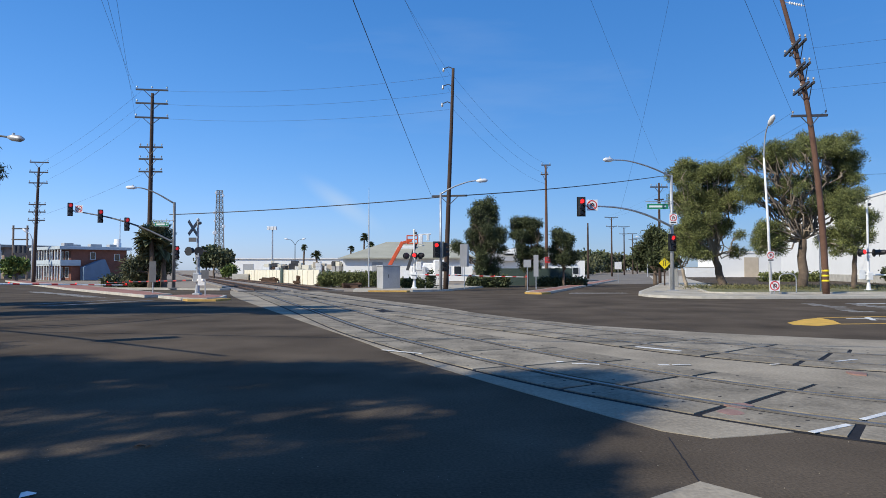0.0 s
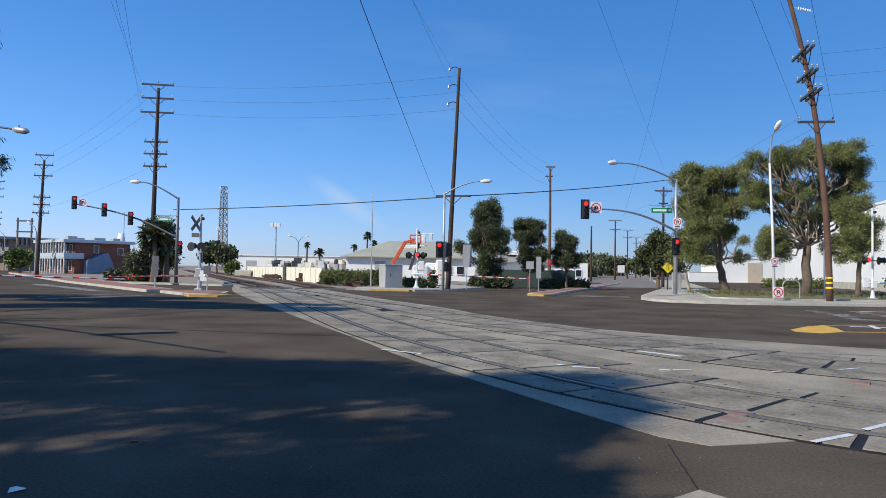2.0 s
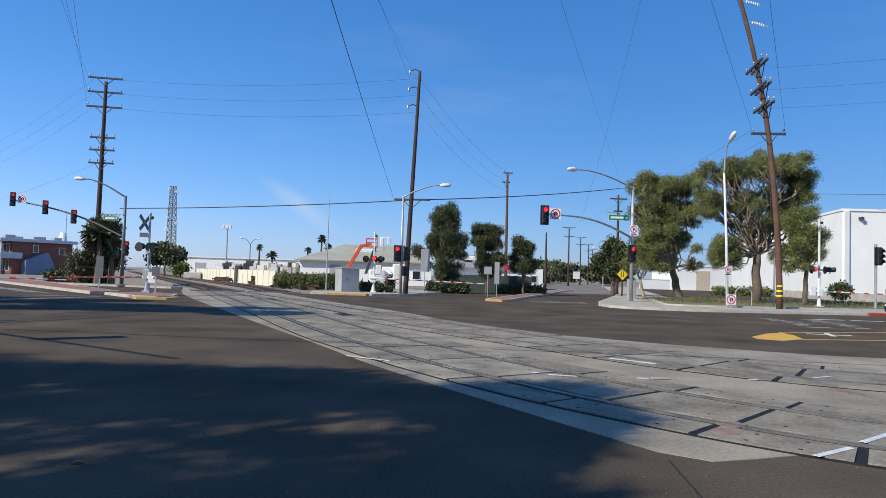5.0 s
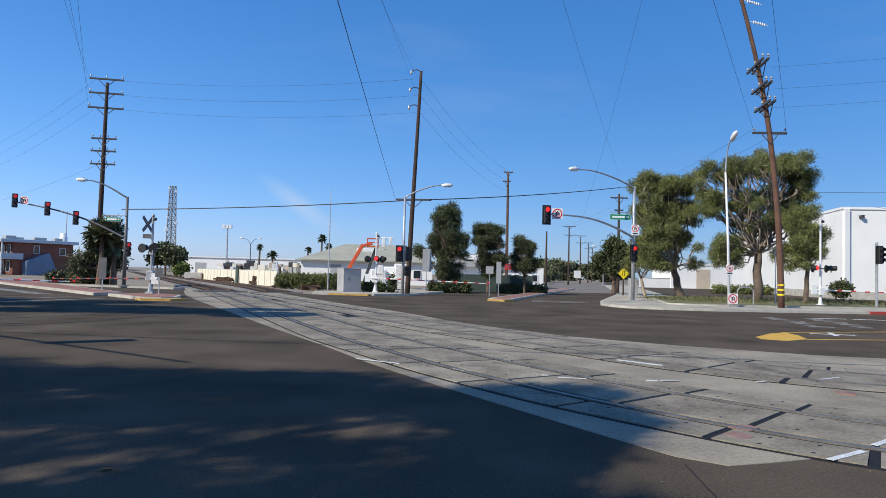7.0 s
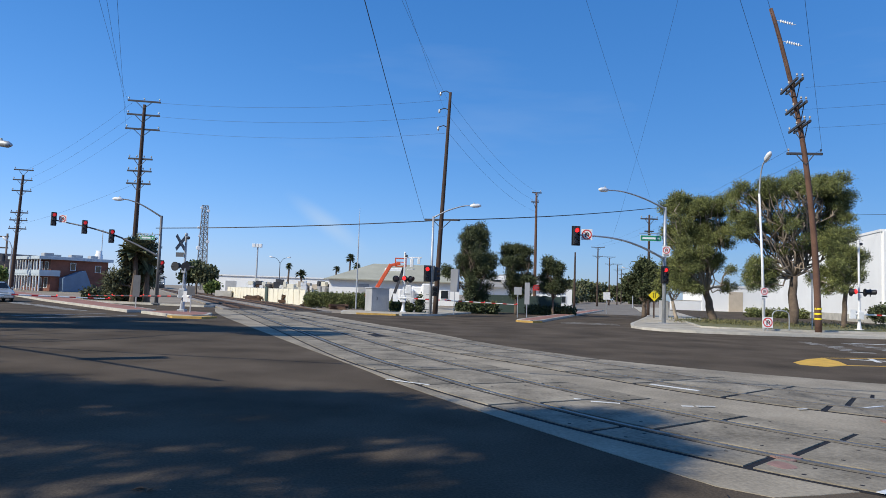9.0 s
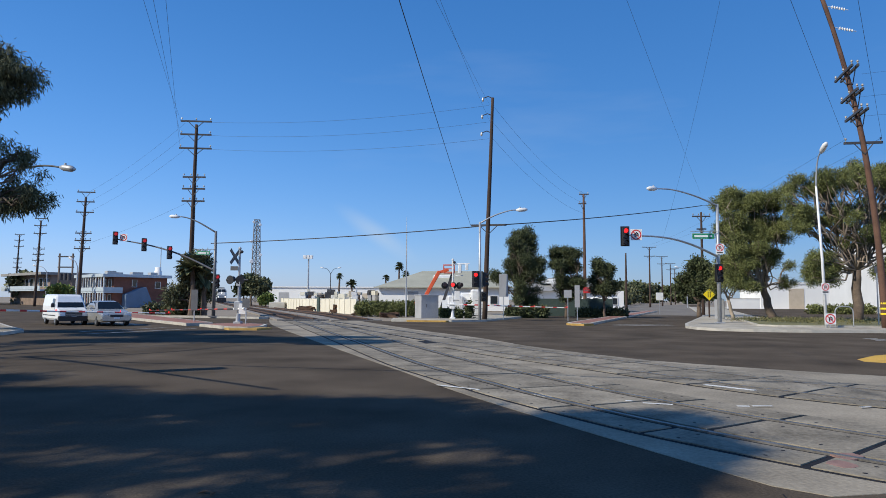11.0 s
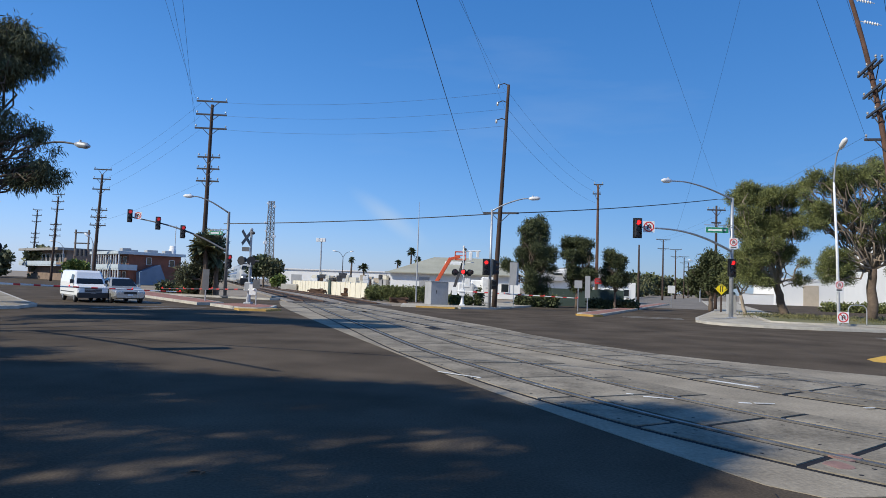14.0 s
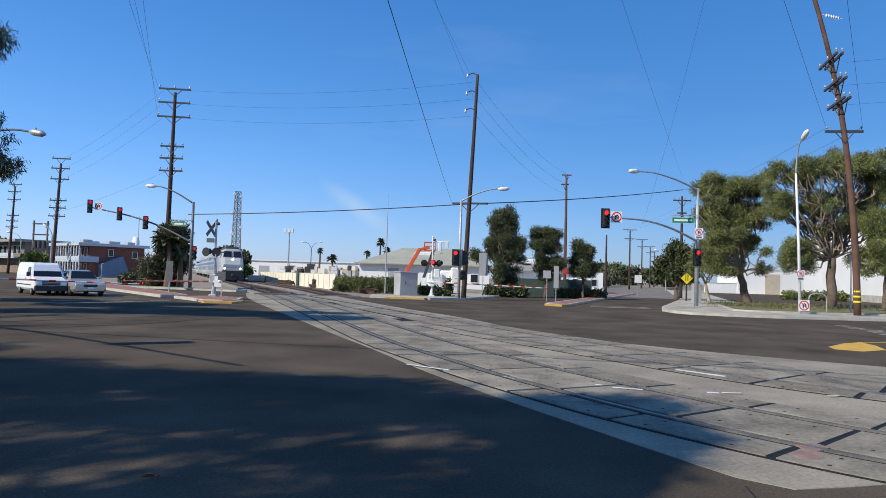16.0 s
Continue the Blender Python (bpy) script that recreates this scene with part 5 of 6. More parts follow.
part("balustrade", Shape().box(-0.36, -0.55, 3.0, -0.28, 12.8, 3.75).box(-0.28, -0.55, 3.0, 2.6, -0.47, 3.75), BLUE_TRIM, brick)
for k in range(12):
    part("gallery_post", Shape().box(-0.3, -0.3 + k * 1.18, 0, -0.16, -0.16 + k * 1.18, 5.7), SIGN_WHITE, brick)
for z in (0.6, 3.5):
    for k in range(5):
        win = new("window")
        win.parent, win.matrix_basis = brick, pose(1.38, 1.6 + k * 2.3, z, 0, 0, -90)
        part("pane", Shape().box(-0.65, -0.02, 0, 0.65, 0.02, 1.8), GLASS_DARK, win)
        part("window_frame", Shape().box(-0.72, -0.06, -0.07, 0.72, -0.021, 0).box(-0.72, -0.06, 1.8, 0.72, -0.021, 1.87).box(-0.72, -0.06, 0, -0.65, -0.021, 1.8).box(0.65, -0.06, 0, 0.72, -0.021, 1.8), SIGN_WHITE, win)
part("stair_wall", Shape().add([(2.7, -1.6, 0), (7.2, -1.6, 0), (6.6, -1.6, 2.0), (5.9, -1.6, 3.9), (4.8, -1.6, 3.5), (2.7, -1.6, 2.4), (2.7, -0.05, 0), (7.2, -0.05, 0), (6.6, -0.05, 2.0), (5.9, -0.05, 3.9), (4.8, -0.05, 3.5), (2.7, -0.05, 2.4)],
     [(0, 1, 2, 3, 4, 5), (11, 10, 9, 8, 7, 6)] + [(i, i + 6, (i + 1) % 6 + 6, (i + 1) % 6) for i in range(6)]), BLUE_WALL, brick)
window(brick, 4.6, 3.9, 0.7, 1.3, 0.0), window(brick, 8.4, 3.7, 0.8, 1.2, 0.0)
for x, y, w in ((0.4, 0.2, 1.4), (5.2, 2.5, 1.8), (8.0, 2, 1.2), (3, 6, 2)):
    part("roof_unit", Shape().box(x, y, 6.1, x + w, y + 1.3, 6.85, None, 0.05), CABINET, brick)
brick.scale = (1, 1, 0.86)
silo = thing("water_tank", pose(-68.4, 140, 0), "pale round tank behind the brick building", "tank")
part("drum", Shape().tube([(0, 0, 0), (0, 0, 7.3), (0, 0, 7.35), (0, 0, 8.1)], [0.75, 0.75, 0.6, 0.6], 14), WHITE_WALL, silo, smooth=True)
part("mast", Shape().tube([(0.5, 0, 7.9), (0.5, 0, 12.5)], 0.08, 6), GALV, silo)
grey = thing("office_building", pose(-92, 132, 0, 0, 0, -38), "low grey two-storey building with galleries", "building", "buildings")
part("wall", Shape().box(-14, 1.5, 0, 9, 12, 6), GREY_WOOD, grey)
part("roof", Shape().box(-14.5, -0.4, 6, 9.5, 12.5, 6.5), ROOF_GREY, grey)
part("gallery_floor", Shape().box(-14, -0.3, 2.8, 9, 1.5, 3.1).box(-14, -0.35, 3.1, 9, -0.28, 3.8), BLUE_TRIM, grey)
for k in range(8):
    window(grey, -12 + k * 2.7, 3.7, 1.8, 1.6, 1.48)
frame_h = thing("transformer_frame", pose(-66, 104, 0), "steel H frame with transformers", "power frame")
for x in (-1.1, 1.1):
    part("post", Shape().tube([(x, 0, 0), (x, 0, 8.6)], 0.14, 8), GREY_WOOD, frame_h)
for z in (6.3, 8.0):
    part("beam", Shape().box(-1.3, -0.1, z, 1.3, 0.1, z + 0.2), DARK_STEEL, frame_h)
for x in (-0.7, 0, 0.7):
    part("transformer", Shape().tube([(x, -0.1, 4.3), (x, -0.1, 5.4)], 0.3, 10), DARK_STEEL, frame_h)

# sheds beyond the yard
shed = thing("warehouse", pose(-5.2, 95, 0), "long white warehouse with a tan hipped roof", "building", "buildings")
part("wall", Shape().box(-9, 0, 0, 9.4, 14, 3.3), WHITE_WALL, shed)
part("roof", Shape().add([(-9.6, -0.6, 3.3), (10, -0.6, 3.3), (10, 14.6, 3.3), (-9.6, 14.6, 3.3), (-3.4, 7, 5.9), (5.6, 7, 5.9)], [(0, 1, 5, 4), (1, 2, 5), (2, 3, 4, 5), (3, 0, 4), (3, 2, 1, 0)]), ROOF_TAN, shed)
part("gutter", Shape().box(-9.7, -0.75, 3.2, 10.1, -0.6, 3.35), ROOF_TAN, shed)
part("skylight", Shape().box(-1.5, 3.6, 4.75, 1.2, 4.6, 5.2, None, 0.1), ALU, shed)
part("door", Shape().box(-4.9, -0.05, 0, -3.4, 0.0, 2.7), CABINET, shed)
for k in range(4):
    window(shed, 2.2 + k * 1.7, 1.0, 1.0, 1.1, -0.01)
shed2 = thing("warehouse", pose(13.4, 95, 0), "low white building with a grey pitched roof", "building", "buildings")
part("wall", Shape().box(-6.6, 0, 0, 6.8, 12, 2.9), WHITE_WALL, shed2)
part("roof", Shape().side([(-0.6, 2.9), (6, 4.9), (12.6, 2.9)], -3.0, 5.0).side([(-0.8, 2.85), (6, 4.3), (12.8, 2.85)], -7.2, -3.02), ROOF_GREY, shed2)
part("skylight", Shape().box(-4.5, 3.0, 4.0, -1.5, 4.5, 4.6, None, 0.1).box(-0.4, 4.5, 4.5, 1.5, 5.5, 5.0, None, 0.1), WHITE_WALL, shed2)
part("door", Shape().box(-1.0, -0.05, 0, 0.6, 0.0, 2.2), GLASS_DARK, shed2)
for k in range(4):
    window(shed2, 1.6 + k * 1.3, 1.0, 0.8, 0.9, -0.01)
fence = thing("fence", pose(8.7, 68, 0), "dark green slatted fence before the low building", "fence")
for k in range(26):
    part("slat", Shape().box(-4.6 + k * 0.35, 0, 0, -4.255 + k * 0.35, 0.04, 1.75), FENCE_GREEN, fence)
for k in range(5):
    part("post", Shape().tube([(-4.65 + k * 2.28, 0.06, 0), (-4.65 + k * 2.28, 0.06, 1.9)], 0.05, 8), GALV, fence)

yard_wall = thing("yard_wall", pose(-33.3, 112, 0, 0, 0, -64.8), "long cream block wall along the yard", "wall")
for k in range(20):
    part("panel", Shape().box(2.43 * k + 0.119, 0, 0, 2.43 * k + 2.31, 0.25, 1.6), CREAM_WALL, yard_wall)
    part("pier", Shape().box(2.43 * k - 0.12, -0.06, 0, 2.43 * k + 0.118, 0.3, 1.66), CREAM_WALL, yard_wall)
part("gate", Shape().box(30.2, -0.2, 0, 31.4, -0.07, 1.8), FENCE_GREEN, yard_wall, "dark green steel gate")
long_white = thing("warehouse", pose(-52, 220, 0), "very long low white warehouse in the distance", "building", "buildings")
part("wall", Shape().box(-20, 0, 0, 38, 30, 5.2), WHITE_WALL, long_white)
part("roof", Shape().box(-20.4, -0.4, 5.2, 38.4, 30.4, 5.6), ALU, long_white)
for k in range(6):
    part("door", Shape().box(-14 + 8 * k, -0.05, 0, -10.5 + 8 * k, 0.0, 3.6), CABINET, long_white)
r = random.Random(12)
for k in range(64):
    x, y, w, h = -31.5 + 0.32 * k + r.uniform(-0.4, 0.4), 113 + r.uniform(0, 10) - 0.29 * k, r.uniform(0.35, 1.3), r.uniform(2.5, 3.9)
    t = thing("storage_crate", pose(x, y, 0, 0, 0, r.uniform(-15, 15)), r.choice(("pale stacked goods in the yard", "tan stacked crates in the yard", "white container in the yard")), "crate", "yard goods")
    c = r.choice((WHITE_WALL, BEIGE_DOOR, CABINET, CREAM_WALL, POLE_WOOD, ALU))
    part("body", Shape().box(-w / 2, -0.6, 0, w / 2, 0.6, h * 0.6, None, 0.04), c, t)
    part("lid", Shape().box(-w / 2 - 0.04, -0.64, h * 0.6, w / 2 - r.uniform(0, 0.5) * w, 0.64, h * 0.6 + 0.2 + r.uniform(0, 0.8)), r.choice((ALU, BEIGE_DOOR, DARK_STEEL, CREAM_WALL)), t)
for x, y, w, h in ((-15.6, 76, 2.6, 0.8), (-22.4, 86.0, 2.0, 0.6), (-8.2, 60.3, 1.5, 0.4), (-12.0, 66, 1.2, 0.3)):
    t = thing("scrap_heap", pose(x, y, 0, 0, 0, r.uniform(-10, 10)), "dark rusty heap of sleepers and rails", "heap", "heaps")
    for k in range(9):
        part("sleeper", Shape().box(-w / 2, -0.12, 0, w / 2, 0.12, h / 3, pose(r.uniform(-0.2, 0.2), (k % 3) * 0.3 - 0.3, (k // 3) * h / 3, 0, r.uniform(-9, 9), r.uniform(-28, 28))), RUST, t)
blk = thing("concrete_block", pose(-32.4, 107, 0), "pale concrete block beside the tracks", "block")
part("block", Shape().box(-1.3, -0.5, 0, 1.3, 0.5, 1.0, None, 0.08), KERB, blk)

# white buildings behind the corner lawn
hall = thing("warehouse", pose(44.8, 66, 0), "tall plain white warehouse behind the trees", "building", "buildings")
HALL = [(0, 0), (40, -6), (40, 44), (11, 44)]
grow = lambda d: [(-d, -d), (40 + d, -6 - d), (40 + d, 44 + d), (11 - d, 44 + d)]
part("wall", Shape().prism(HALL, 1.0, 9.4), WHITE_WALL, hall)
part("plinth", Shape().prism(grow(0.06), 0, 1.0), KERB, hall)
part("parapet", Shape().prism(grow(0.1), 9.4, 9.65), WHITE_WALL, hall)
for x in (0.1, 8, 16):
    part("pilaster", Shape().box(x, -0.3 - x * 0.15, 1.0, x + 0.5, 0.3 - x * 0.15, 9.4), WHITE_WALL, hall)
part("wall_lamp", Shape().box(1.6, -0.7, 8.5, 1.9, -0.2, 8.8), DARK_STEEL, hall)
part("loading_door", Shape().box(4.2, -0.78, 0.1, 6.6, -0.6, 1.5), DARK_STEEL, hall)
low = thing("warehouse", pose(55.5, 130, 0), "low white building with beige roller doors", "building", "buildings")
part("wall", Shape().box(-2, 0, 0, 16, 10, 4.8), WHITE_WALL, low)
part("parapet", Shape().box(-2.1, -0.15, 4.8, 16.1, 10.1, 5.2), WHITE_WALL, low)
part("roller_door", Shape().box(3.2, -0.06, 0, 6.0, -0.0, 4.0), BEIGE_DOOR, low)
part("doorway", Shape().box(12.3, -0.06, 0, 14.6, -0.0, 3.9), GLASS_DARK, low)
low_wall = thing("garden_wall", pose(46.5, 128, 0), "low white boundary wall beyond the lawn", "wall")
part("wall", Shape().box(0, 0, 0, 6, 0.3, 2.0), WHITE_WALL, low_wall)
part("coping", Shape().box(-0.05, -0.05, 2.0, 6.05, 0.35, 2.1), KERB, low_wall)
ground_piece("car_park", [(24, 58.5), (80, 60.5), (80, 128), (46, 128)], 0.14, 0.16, ASPHALT, "shaded asphalt car park behind the lawn", "ground")

# lattice tower
tow = thing("radio_tower", pose(-84, 250, 0, 0, 0, 20), "tall grey lattice radio tower with dishes", "tower")
legs = [(-1.9, -1.2), (1.9, -1.2), (0, 2.0)]
H = 31.5
for x, y in legs:
    part("leg", Shape().tube([(x, y, 0), (x * 0.55, y * 0.55, H)], [0.24, 0.16], 6), TOWER_STEEL, tow)
lat = Shape()
for k in range(15):
    z0, z1 = H * k / 15, H * (k + 1) / 15
    for i in range(3):
        (a, b), (c, d) = legs[i], legs[(i + 1) % 3]
        s0, s1 = 1 - 0.45 * k / 15, 1 - 0.45 * (k + 1) / 15
        lat.tube([(a * s0, b * s0, z0), (c * s1, d * s1, z1)], 0.1, 4).tube([(a * s1, b * s1, z1), (c * s1, d * s1, z1)], 0.09, 4).tube([(c * s0, d * s0, z0), (a * s1, b * s1, z1)], 0.09, 4)
part("lattice", lat, TOWER_STEEL, tow)
for x, z, s in ((-1.9, 23, 0.5), (-1.6, 15.5, 0.8), (1.5, 18, 0.6), (1.2, 29.5, 0.5), (-1.2, 30.5, 0.5), (-1.6, 20, 0.4)):
    part("dish", Shape().tube([(x, -1.2, z), (x, -1.6, z)], [s, s * 0.8], 12), ALU, tow)

# boom lift
lift = thing("boom_lift", pose(-6.3, 76, 0), "orange boom lift with its arm raised", "boom lift")
part("chassis", Shape().box(-1.2, -0.9, 0.5, 1.2, 0.9, 1.3, None, 0.1), ORANGE, lift)
for x in (-0.85, 0.85):
    for y in (-0.9, 0.7):
        part("wheel", Shape().tube([(x, y, 0.45), (x, y + 0.25, 0.45)], 0.45, 14), TYRE, lift)
part("lower_arm", Shape().box(-0.2, -0.2, 0, 0.2, 0.2, 3.3, pose(0.1, 0, 1.9, 0, 29, 0), 0.03), ORANGE, lift)
part("upper_arm", Shape().box(-0.16, -0.16, 0, 0.16, 0.16, 1.2, pose(1.6, 0, 4.65, 0, 75, 0), 0.03), ORANGE, lift)
part("basket", Shape().box(2.2, -0.6, 4.55, 3.4, 0.6, 4.65).tube([(2.2, -0.6, 4.6), (2.2, -0.6, 5.5), (3.4, -0.6, 5.5), (3.4, -0.6, 4.6)], 0.05, 6).tube([(2.2, 0.6, 4.6), (2.2, 0.6, 5.5), (3.4, 0.6, 5.5), (3.4, 0.6, 4.6)], 0.05, 6).box(2.2, -0.62, 5.0, 3.4, -0.56, 5.1), ORANGE, lift)
part("mast", Shape().box(-0.16, -0.16, 0, 0.16, 0.16, 4.3, pose(1.9, 0.4, 0.6, 0, 18, 0)), DARK_STEEL, lift)


# ---- vehicles ----
def lofted(sections, material_name=None):
    """A body through rings of equal length, one for each station along y."""
    s = Shape()
    n = len(sections[0])
    v = [p for ring in sections for p in ring]
    f = []
    for j in range(len(sections) - 1):
        f += [(j * n + i, j * n + (i + 1) % n, (j + 1) * n + (i + 1) % n, (j + 1) * n + i) for i in range(n)]
    f += [tuple(range(n - 1, -1, -1)), tuple(range((len(sections) - 1) * n, len(sections) * n))]
    return s.add(v, f)


def ring(y, w, z0, z1, top=None, c=0.12):
    """A rounded section: width w at the sides, top width."""
    t = top or w
    h = z1 - z0
    return [(-w * 0.46, y, z0), (w * 0.46, y, z0), (w / 2, y, z0 + c), (w / 2, y, z0 + h * 0.55), (t / 2, y, z1 - c * 0.6), (t / 2 - c, y, z1), (-t / 2 + c, y, z1), (-t / 2, y, z1 - c * 0.6), (-w / 2, y, z0 + h * 0.55), (-w / 2, y, z0 + c)]


def wheel(parent, x, y, r, w=0.22):
    wl = new("wheel")
    wl.parent, wl.matrix_basis = parent, pose(x, y, r)
    part("tyre", Shape().tube([(-w / 2, 0, 0), (-w / 2 + 0.03, 0, 0), (w / 2 - 0.03, 0, 0), (w / 2, 0, 0)], [r * 0.9, r, r, r * 0.9], 20), TYRE, wl)
    part("rim", Shape().tube([(-w / 2 - 0.006, 0, 0), (w / 2 + 0.006, 0, 0)], r * 0.6, 14), RIM, wl)


def van():
    """A panel van; it faces -y, its front bumper at y = 0."""
    t = thing("van", pose(0, 0, 0), "white panel van waiting at the lowered gate", "van", "vehicles")
    body = [ring(0.0, 1.8, 0.45, 0.8), ring(0.08, 1.95, 0.38, 1.0), ring(0.75, 2.0, 0.35, 1.12), ring(0.95, 2.0, 0.33, 1.2), ring(1.55, 2.0, 0.33, 1.95, 1.7), ring(1.8, 2.0, 0.33, 2.08, 1.72), ring(5.2, 2.0, 0.33, 2.1, 1.74), ring(5.4, 1.94, 0.4, 2.02, 1.7)]
    part("body", lofted(body), WHITE_PAINT, t)
    part("windscreen", Shape().add([(-0.86, 0.93, 1.2), (0.86, 0.93, 1.2), (0.76, 1.53, 1.9), (-0.76, 1.53, 1.9), (-0.86, 0.99, 1.18), (0.86, 0.99, 1.18), (0.76, 1.59, 1.88), (-0.76, 1.59, 1.88)],
         [(0, 1, 2, 3), (7, 6, 5, 4), (0, 4, 5, 1), (1, 5, 6, 2), (2, 6, 7, 3), (3, 7, 4, 0)]), CAR_GLASS, t)
    for s in (-1, 1):
        part("side_window", Shape().add([(s * 1.006, 1.25, 1.25), (s * 1.006, 2.15, 1.22), (s * 0.93, 2.15, 1.8), (s * 0.93, 1.6, 1.8)], [(0, 1, 2, 3) if s > 0 else (3, 2, 1, 0)]), CAR_GLASS, t)
        part("headlight", Shape().box(s * 0.72 - 0.16, 0.03, 0.78, s * 0.72 + 0.16, 0.1, 0.98, None, 0.02), LAMP_LENS, t)
        part("mirror", Shape().box(s * 1.12 - 0.1, 1.2, 1.2, s * 1.12 + 0.1, 1.32, 1.48, None, 0.03), BLACK, t)
        part("side_moulding", Shape().box(s * 1.0 - 0.012, 0.9, 0.62, s * 1.0 + 0.012, 5.0, 0.68), BLACK, t)
        for y in (0.95, 4.35):
            wheel(t, s * 0.88, y, 0.36)
    part("grille", Shape().box(-0.54, -0.02, 0.66, 0.54, 0.06, 1.0, None, 0.02), BLACK, t)
    for z in (0.74, 0.83, 0.92):
        part("grille_bar", Shape().box(-0.52, -0.03, z, 0.52, -0.021, z + 0.025), RIM, t)
    part("bumper", Shape().box(-0.99, -0.12, 0.3, 0.99, 0.1, 0.64, None, 0.05), BLACK, t)
    part("number_plate", Shape().box(-0.16, -0.11, 0.48, 0.16, -0.1, 0.62), SIGN_WHITE, t)
    part("wiper", Shape().tube([(-0.5, 0.92, 1.22), (0.1, 1.02, 1.34)], 0.012, 5).tube([(0.1, 0.92, 1.22), (0.65, 1.02, 1.34)], 0.012, 5), BLACK, t)
    return t


def sedan(paint_mat, label):
    t = thing("car", pose(0, 0, 0), label, "car", "vehicles")
    low = [ring(0.0, 1.5, 0.32, 0.62), ring(0.12, 1.68, 0.26, 0.72), ring(0.9, 1.76, 0.22, 0.88), ring(1.3, 1.78, 0.22, 0.94), ring(3.4, 1.78, 0.22, 0.96), ring(4.2, 1.74, 0.24, 0.94), ring(4.5, 1.6, 0.34, 0.84)]
    part("body", lofted(low), paint_mat, t)
    cabin = [ring(1.25, 1.5, 0.85, 0.95, 1.46, 0.06), ring(1.85, 1.5, 0.85, 1.38, 1.16, 0.1), ring(2.3, 1.5, 0.85, 1.44, 1.16, 0.1), ring(3.1, 1.5, 0.85, 1.42, 1.14, 0.1), ring(3.8, 1.5, 0.85, 0.97, 1.4, 0.06)]
    part("cabin", lofted(cabin), paint_mat, t)
    part("windscreen", Shape().add([(-0.68, 1.28, 0.96), (0.68, 1.28, 0.96), (0.53, 1.83, 1.36), (-0.53, 1.83, 1.36)], [(0, 1, 2, 3)], Matrix.Translation((0, -0.012, 0.012))), CAR_GLASS, t)
    part("rear_window", Shape().add([(-0.66, 3.78, 0.99), (0.66, 3.78, 0.99), (0.5, 3.15, 1.4), (-0.5, 3.15, 1.4)], [(3, 2, 1, 0)], Matrix.Translation((0, 0.012, 0.012))), CAR_GLASS, t)
    for s in (-1, 1):
        for y0, y1, y2, y3 in ((1.5, 2.4, 2.38, 1.95), (2.47, 3.5, 3.12, 2.45)):
            part("side_window", Shape().add([(s * 0.765, y0, 0.98), (s * 0.765, y1, 0.98), (s * 0.615, y2, 1.36), (s * 0.615, y3, 1.36)], [(0, 1, 2, 3) if s > 0 else (3, 2, 1, 0)]), CAR_GLASS, t)
        part("headlight", Shape().box(s * 0.6 - 0.17, 0.03, 0.56, s * 0.6 + 0.17, 0.14, 0.7, None, 0.02), LAMP_LENS, t)
        part("mirror", Shape().box(s * 0.94 - 0.08, 1.55, 0.94, s * 0.94 + 0.08, 1.63, 1.06, None, 0.02), paint_mat, t)
        for y in (0.85, 3.55):
            wheel(t, s * 0.78, y, 0.31, 0.19)
    part("grille", Shape().box(-0.36, -0.01, 0.52, 0.36, 0.06, 0.66, None, 0.02), BLACK, t)
    part("air_intake", Shape().box(-0.6, 0.02, 0.32, 0.6, 0.09, 0.44), BLACK, t)
    part("number_plate", Shape().box(-0.15, -0.02, 0.42, 0.15, 0.0, 0.52), SIGN_WHITE, t)
    return t


white_van = van()
white_van.scale = (0.82, 0.8, 0.86)
silver_car = sedan(SILVER_PAINT, "silver saloon car waiting beside the van")
dark_car = sedan(NAVY_PAINT, "dark blue saloon car waiting at the far gate")
dark_car.matrix_basis = pose(26.6, 35.2, 0, 0, 0, -86)


